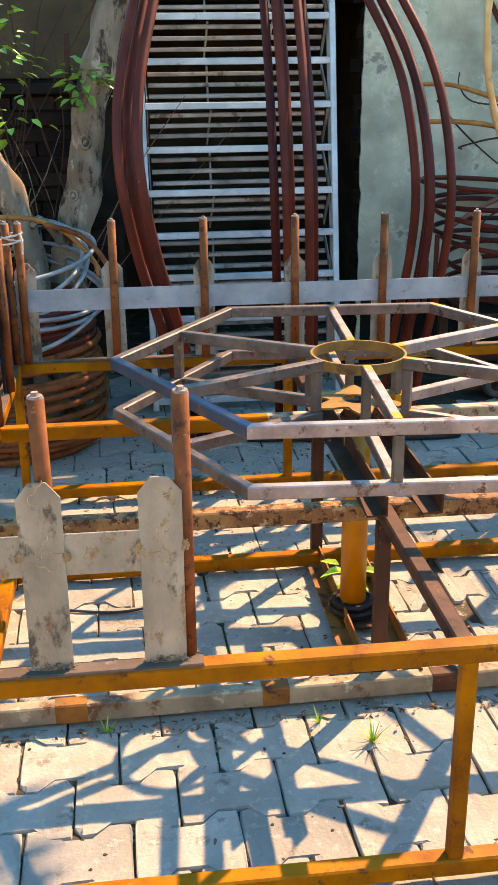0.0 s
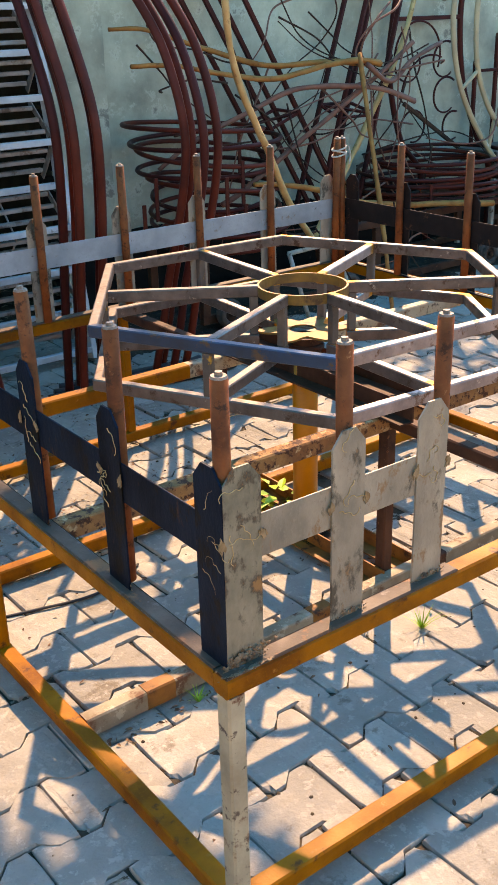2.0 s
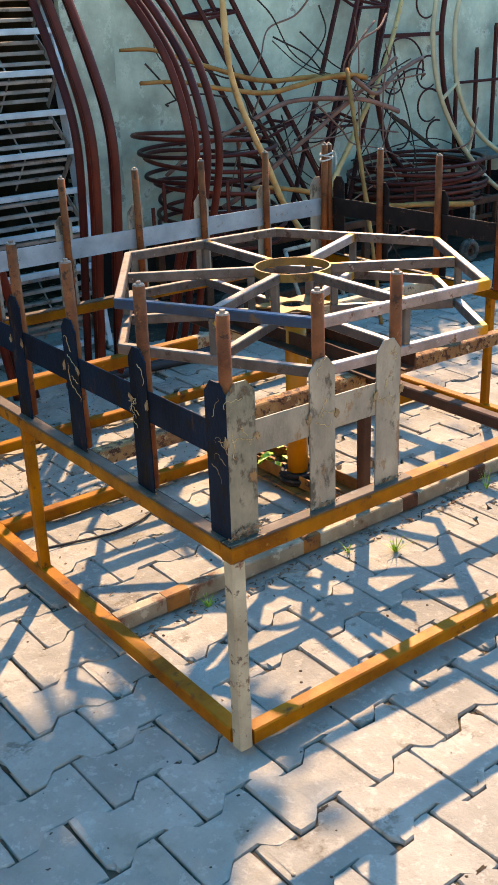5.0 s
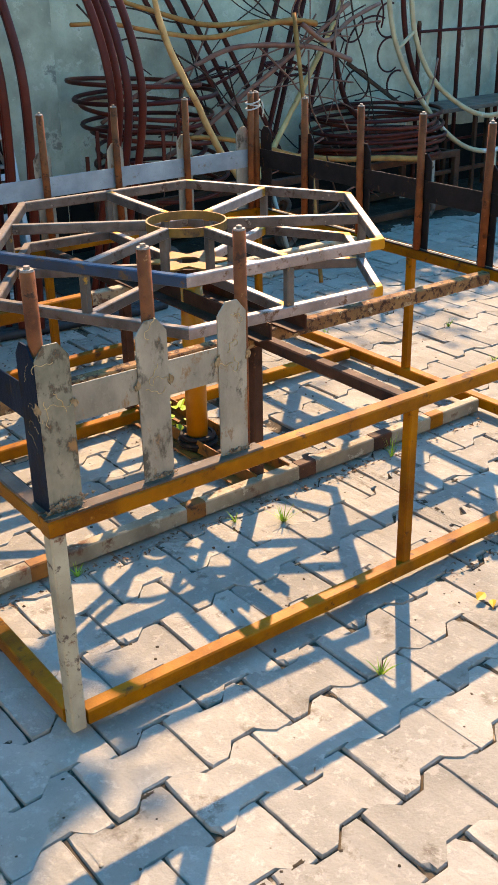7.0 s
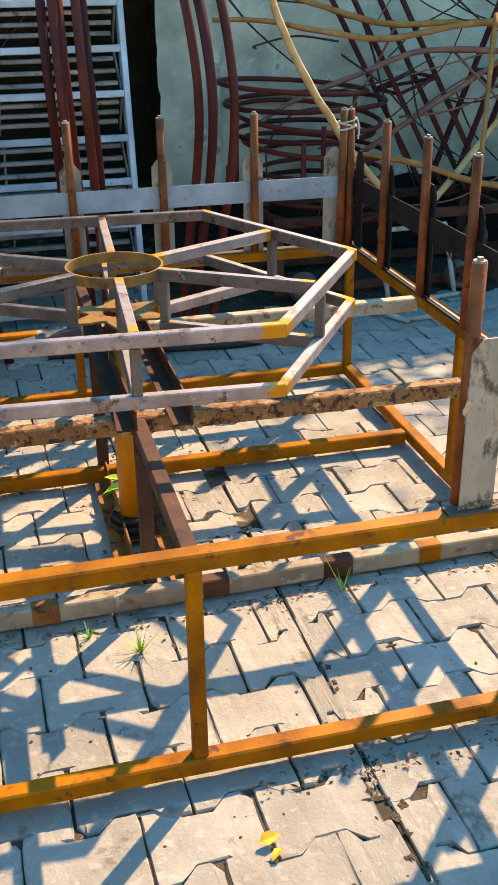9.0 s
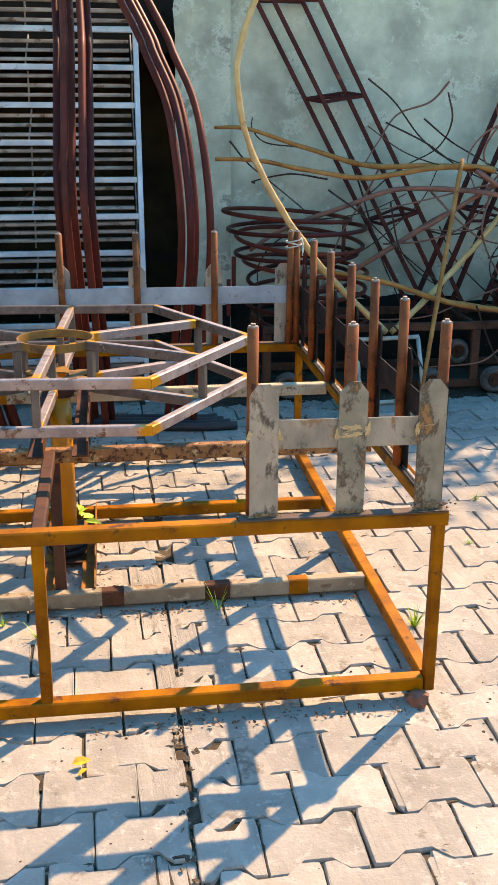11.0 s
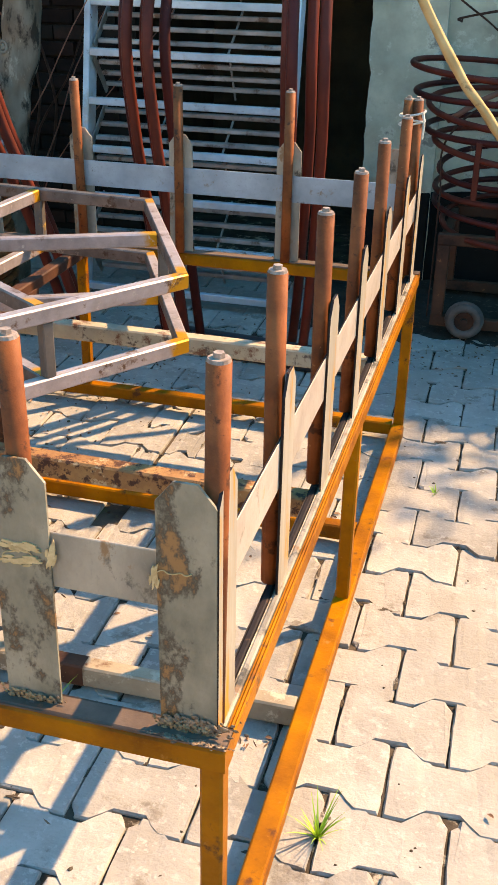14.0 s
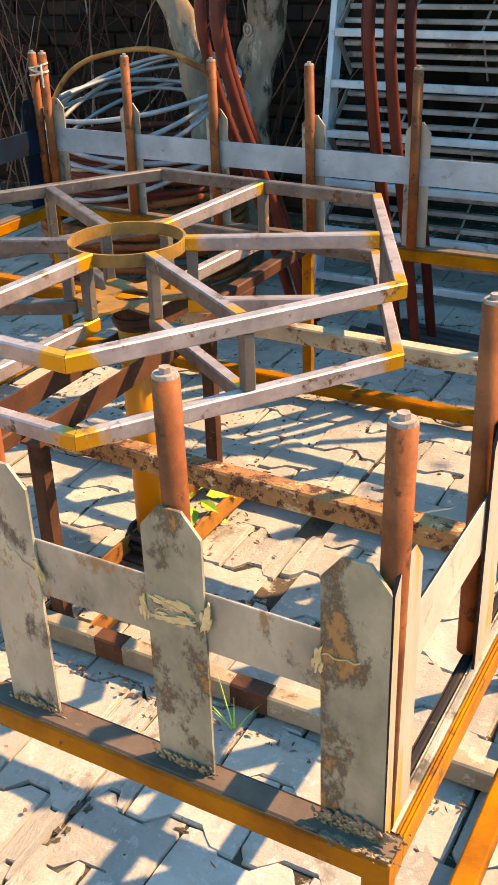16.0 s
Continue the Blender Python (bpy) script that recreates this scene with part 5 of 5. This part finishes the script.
H_IN = [(3.88, 4.83, 2.10), (3.78, 4.80, 1.76), (3.72, 4.80, 1.52), (3.76, 4.80, 1.17), (3.94, 4.80, 0.88), (4.26, 4.80, 0.67), (4.56, 4.80, 0.59), (4.83, 4.80, 0.67), (5.10, 4.80, 0.98), (5.25, 4.8, 1.35), (5.22, 4.82, 1.75), (5.05, 4.84, 2.1)]
for pts in (H_OUT, H_IN):
    bm = bmesh.new()
    sweep(bm, pts, 0.0165, 0.0165, 10, 8)
    part("hoop", bm, M_HOOP, hoop, smooth=True)
for i in (1, 3, 4, 6, 7, 8, 10):
    bm = bmesh.new()
    sweep(bm, [H_OUT[i], H_IN[i]], 0.012, sides=8, steps=1)
    part("rung", bm, M_HOOP, hoop)
for x in (4.62, 4.92):
    bm = bmesh.new()
    sweep(bm, [(x, 4.80, 0.0), (x, 4.80, 0.36 if x < 4.8 else 0.47)], 0.013, sides=8, steps=1)
    part("leg", bm, M_HOOP, hoop, smooth=True)
tube_thing("hoop", [(4.86, 4.72, 2.1), (4.74, 4.70, 1.76), (4.61, 4.70, 1.36), (4.67, 4.70, 0.98), (4.85, 4.70, 0.66), (5.20, 4.70, 0.42), (5.6, 4.70, 0.22), (5.95, 4.70, 0.014)], 0.016, 0.016, M_HOOP, "single cream and rust hoop of bent tube", "hoop", "", 10, 8)

bench = thing("metal_table", (4.75, 5.05, 0), "low grey metal table with thin legs by the wall", "table")
bm = bmesh.new()
bar(bm, (4.12, 5.08, 0.635), (5.5, 5.08, 0.645), 0.34, 0.03, 0.004)
part("top", bm, M_STRUT, bench)
for x in (4.14, 4.55, 5.0, 5.46):
    for y in (4.94, 5.22):
        bm = bmesh.new()
        bar(bm, (x, y, 0.0), (x, y, 0.6195), 0.03, 0.03)
        part("leg", bm, M_BROWN if x > 4.2 else M_WHITE, bench)
for z in (0.22,):
    bm = bmesh.new()
    bar(bm, (4.155, 4.94, z), (5.445, 4.94, z), 0.025, 0.03)
    part("stretcher", bm, M_BROWN, bench)


# a thin black wire on the paving under the rotor
tube_thing("wire", [(-0.34, 2.86, 0.004), (-0.25, 2.835, 0.005), (-0.10, 2.80, 0.005), (0.02, 2.82, 0.005), (0.11, 2.87, 0.004)], 0.0045, 0.0045, M_BLACK, "thin black wire lying on the paving", "wire", "", 6, 6)


# ---- weeds and litter ----
def weed(at, n, h, seed, label, wide=0.0025):
    rg = random.Random(seed)
    bm = bmesh.new()
    for _ in range(n):
        a = rg.random() * 6.28
        l = h * rg.uniform(0.5, 1.15)
        out = Vector((math.cos(a), math.sin(a), 0))
        side = Vector((-out.y, out.x, 0)) * wide * rg.uniform(0.7, 1.3)
        sp = rg.uniform(0.25, 0.9)
        prev = None
        for t in (0.0, 0.35, 0.7, 1.0):
            p = Vector(at) + out * l * sp * t + Vector((0, 0, l * (t - 0.45 * sp * t * t)))
            w = side * (1 - t * 0.92)
            cur = (bm.verts.new(p - w), bm.verts.new(p + w))
            if prev:
                bm.faces.new((prev[0], prev[1], cur[1], cur[0]))
            prev = cur
    tagged(part("weed", bm, M_GRASS), label, "weed", "weeds between the pavers")


for i, (x, y, n, h) in enumerate(((0.537, 2.095, 26, 0.075), (0.256, 1.366, 20, 0.06), (1.725, 2.02, 34, 0.085), (1.98, 1.47, 14, 0.055), (1.113, 2.21, 7, 0.14), (-0.115, 2.218, 16, 0.05), (0.42, 2.19, 12, 0.05), (0.93, 1.70, 10, 0.03), (2.30, 3.05, 14, 0.05), (2.45, 2.75, 12, 0.04), (2.12, 2.62, 12, 0.04), (1.40, 1.74, 10, 0.03), (-0.62, 1.15, 10, 0.04), (1.80, 3.35, 12, 0.04))):
    weed((x, y, -0.008), n, h, i + 3, "small bright green grass tuft in a paving joint")
bm = bmesh.new()
rg = random.Random(8)
leaf_cluster(bm, (0.638, 2.83, 0.062), (0.06, 0.06, 0.07), 22, rg, 0.055)
tagged(part("weed", bm, M_GRASS), "leafy green weed beside the yellow pole", "weed", "weeds between the pavers")
bm = bmesh.new()
leaf(bm, Vector((0.66, 1.42, 0.012)), Vector((1, 0.25, 0.12)), Vector((0.3, -0.2, 1)), 0.05, 0.028)
leaf(bm, Vector((0.70, 1.40, 0.010)), Vector((-0.8, -0.7, 0.05)), Vector((0, 0.3, 1)), 0.035, 0.02)
tagged(part("fallen_leaf", bm, M_YLEAF), "curled yellow fallen leaf on the paving", "leaf")


def litter(name, spots, n, seed, label):
    rg = random.Random(seed)
    bm = bmesh.new()
    for _ in range(n):
        x0, x1, y0, y1 = spots[rg.randrange(len(spots))]
        at = Vector((rg.uniform(x0, x1), rg.uniform(y0, y1), rg.uniform(-0.004, 0.008)))
        a = rg.random() * 6.28
        leaf(bm, at, Vector((math.cos(a), math.sin(a), rg.uniform(-0.1, 0.5))), Vector((rg.gauss(0, 0.7), rg.gauss(0, 0.7), 1)), rg.uniform(0.006, 0.022), rg.uniform(0.003, 0.009))
    tagged(part(name, bm, M_DEADLEAF), label, "leaf litter", kind="stuff")


litter("leaf_litter", [(0.7, 1.62, 1.54, 1.60), (-0.4, 1.6, 2.20, 2.235), (-0.4, 1.6, 2.19, 2.235), (0.50, 0.76, 2.42, 3.0), (-0.4, 1.6, 3.1, 3.16)], 680, 5, "dry brown leaf crumbs along the rails")
litter("leaf_litter", [(-0.5, 1.5, 3.75, 4.7), (1.5, 3.6, 4.5, 5.2), (-0.3, 0.7, 3.2, 3.9), (2.0, 4.0, 4.6, 4.9), (1.4, 2.7, 4.25, 4.7)], 2000, 6, "dead brown leaves swept under the scrap")
litter("leaf_litter", [(-0.4, 1.6, 1.7, 3.6), (-0.4, 1.6, 2.3, 3.9), (-1.5, 2.6, 0.6, 3.6)], 170, 7, "scattered dry leaf crumbs on the paving")
bm = bmesh.new()
rg = random.Random(12)
for _ in range(1500):
    x, y = rg.uniform(-1.4, 2.6), rg.uniform(0.5, 4.3)
    blob(bm, (x, y, -0.004), rg.uniform(0.002, 0.006), (1, 1, 0.7), rg.random() * 9, 0.6, 1)
tagged(part("grit", bm, M_SOIL), "small grit and crumbs on the paving", "grit", kind="stuff")


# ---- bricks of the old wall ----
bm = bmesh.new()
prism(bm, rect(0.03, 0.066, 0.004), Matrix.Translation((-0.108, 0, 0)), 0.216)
BRICK = mesh_of("brick", bm, M_BRICK_SHADED)
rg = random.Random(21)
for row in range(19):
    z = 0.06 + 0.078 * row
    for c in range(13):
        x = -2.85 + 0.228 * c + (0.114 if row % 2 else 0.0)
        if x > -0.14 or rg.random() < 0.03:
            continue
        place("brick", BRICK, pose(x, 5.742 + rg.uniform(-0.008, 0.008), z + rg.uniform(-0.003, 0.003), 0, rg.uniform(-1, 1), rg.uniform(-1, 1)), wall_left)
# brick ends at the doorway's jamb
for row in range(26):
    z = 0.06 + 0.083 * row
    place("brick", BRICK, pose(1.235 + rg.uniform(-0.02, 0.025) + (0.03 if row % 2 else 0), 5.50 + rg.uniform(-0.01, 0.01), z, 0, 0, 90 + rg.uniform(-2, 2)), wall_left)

# ---- paving blocks ----
SEAM, AMP, GAP = 0.945, 0.0180, 0.0023
# the two fields of paving meet at a broken seam: turn, block length, row width, first joint, first row, stagger, shear
FIELD_WEST = (1.5, 0.2355, 0.1640, -0.114, -0.0136, -0.002, 0.07)
FIELD_EAST = (0.25, 0.2310, 0.1585, 0.0165, -0.0319, 0.004, 0.06)


def block_mesh(name, seed, material):
    """A paving block, wide at its ends, waisted in the middle, with a worn rim and now and then a broken corner."""
    rg = random.Random(seed)
    hx, hy, a = 0.2330 / 2 - GAP, 0.1610 / 2 - GAP, AMP
    top = [(-0.98, 0.98), (-0.86, 1.0), (-0.62, 0.97), (-0.46, 0.1), (-0.30, -0.97), (0.30, -0.97), (0.46, 0.1), (0.62, 0.97), (0.86, 1.0), (0.98, 0.98)]
    ring = [(-hx, hy * 0.30), (-hx, hy * 0.88)] + [(hx * x, hy + a * w) for x, w in top] + [(hx, hy * 0.88), (hx, hy * 0.30)]
    ring += [(x, -y) for x, y in reversed(ring)]
    k = len(ring)
    chip = rg.choice((2, 11, 16, 25) + (99,) * 5)
    low, upp = [], []
    bm = bmesh.new()
    for i, (x, y) in enumerate(ring):
        cut = rg.uniform(0.006, 0.012) if i == chip else 0.0
        x, y = x + rg.uniform(-0.0012, 0.0012) - math.copysign(cut, x), y + rg.uniform(-0.0014, 0.0014) - math.copysign(cut, y)
        worn = rg.uniform(0.0014, 0.0040) + cut * 0.7
        low.append(bm.verts.new((x, y, -0.022)))
        upp.append((x, y, worn))
    mid = [bm.verts.new((x, y, -0.0035 - w * 0.5)) for x, y, w in upp]
    cap = [bm.verts.new((x - math.copysign(w, x), y - math.copysign(w, y), rg.uniform(-0.0016, 0.0010))) for x, y, w in upp]
    for i in range(k):
        j = (i + 1) % k
        bm.faces.new((low[i], low[j], mid[j], mid[i]))
        bm.faces.new((mid[i], mid[j], cap[j], cap[i]))
    for i in range(k // 2 - 1):
        bm.faces.new((cap[i], cap[i + 1], cap[k - 2 - i], cap[k - 1 - i]))
    return mesh_of(name, bm, material)


BLOCKS = [block_mesh("paver", 40 + k, M_PAVER) for k in range(14)]
near, far, joints = [], [], []
rg = random.Random(77)
for (turn, pu, pv, u0, v0, stagger, shear), west in ((FIELD_WEST, True), (FIELD_EAST, False)):
    ct, st = math.cos(radians(turn)), math.sin(radians(turn))
    for r in range(-26, 34):
        for c in range(-22, 38):
            v = v0 + r * pv
            u = u0 + (c + 0.5) * pu + (pu / 2 + stagger if r % 2 else 0.0) - shear * (v - 1.7)
            x, y = u * ct - v * st, u * st + v * ct
            if y > 5.3 or y < -4.2 or x < -4.28 or x > 8.48:
                continue
            # blocks at the seam are cut
            lo, hi = x - pu / 2, x + pu / 2
            edge = SEAM + 0.012 * noise.noise(Vector((0, y * 4, 5)))
            if west:
                hi = min(hi, edge - 0.003)
            else:
                lo = max(lo, edge + 0.003)
            if hi - lo < 0.05:
                continue
            joints.append((x - pu / 2, y, pv))
            sunk = rg.uniform(-0.004, 0.003) - (0.006 if rg.random() < 0.08 else 0)
            m = Matrix.Translation(((lo + hi) / 2 + rg.uniform(-0.0018, 0.0018), y + rg.uniform(-0.0018, 0.0018), sunk)) @ pose(0, 0, 0, rg.uniform(-0.6, 0.6), rg.uniform(-0.5, 0.5), turn + rg.uniform(-0.6, 0.6)) @ Matrix.Diagonal(((hi - lo) / 0.2330, pv / 0.1610, 1, 1))
            d = max(abs(x - 0.7) / 1.75, abs(y - 1.75) / 1.15)
            (near if d < 1 else far).append((d, m))
# dirt and sand that has risen out of the joints and the seam
dirt = bmesh.new()
spots = [j for j in joints if -1.5 < j[0] < 2.8 and 0.6 < j[1] < 4.3]
for i in range(560):
    x, y, pv = rg.choice(spots)
    if i % 5 < 2:
        at, shape = (x + rg.uniform(-0.11, 0.11), y + pv / 2 + rg.uniform(-0.012, 0.012)), (rg.uniform(1.0, 2.2), 0.5, 0.16)
    elif i % 5 < 4:
        at, shape = (x, y + rg.uniform(-0.5, 0.5) * pv), (0.45, rg.uniform(0.9, 1.8), 0.16)
    else:
        at, shape = (SEAM + rg.gauss(0, 0.018), rg.uniform(0.6, 2.3)), (rg.uniform(0.4, 0.8), rg.uniform(0.5, 1.0), 0.2)
    blob(dirt, (at[0], at[1], -0.003), rg.uniform(0.005, 0.014), shape, rg.random() * 30, 1.3, 2)
tagged(part("joint_dirt", dirt, M_SOIL), "crumbly soil risen out of the paving joints", "dirt", kind="stuff")
near.sort(key=lambda e: e[0])
far += near[298:]
for i, (d, m) in enumerate(near[:298]):
    place("paver", BLOCKS[(i * 5 + i // 7) % 14], m, ground)
verts, faces = [], []
for i, (d, m) in enumerate(far):
    me = BLOCKS[i % 14]
    o = len(verts)
    verts += [tuple(m @ v.co) for v in me.vertices]
    faces += [tuple(o + k for k in p.vertices) for p in me.polygons]
me = bpy.data.meshes.new("pavers")
me.from_pydata(verts, [], faces)
me.materials.append(M_PAVERS)
ob = new("pavers", me)
ob.parent = ground
tagged(ob, kind="stuff")
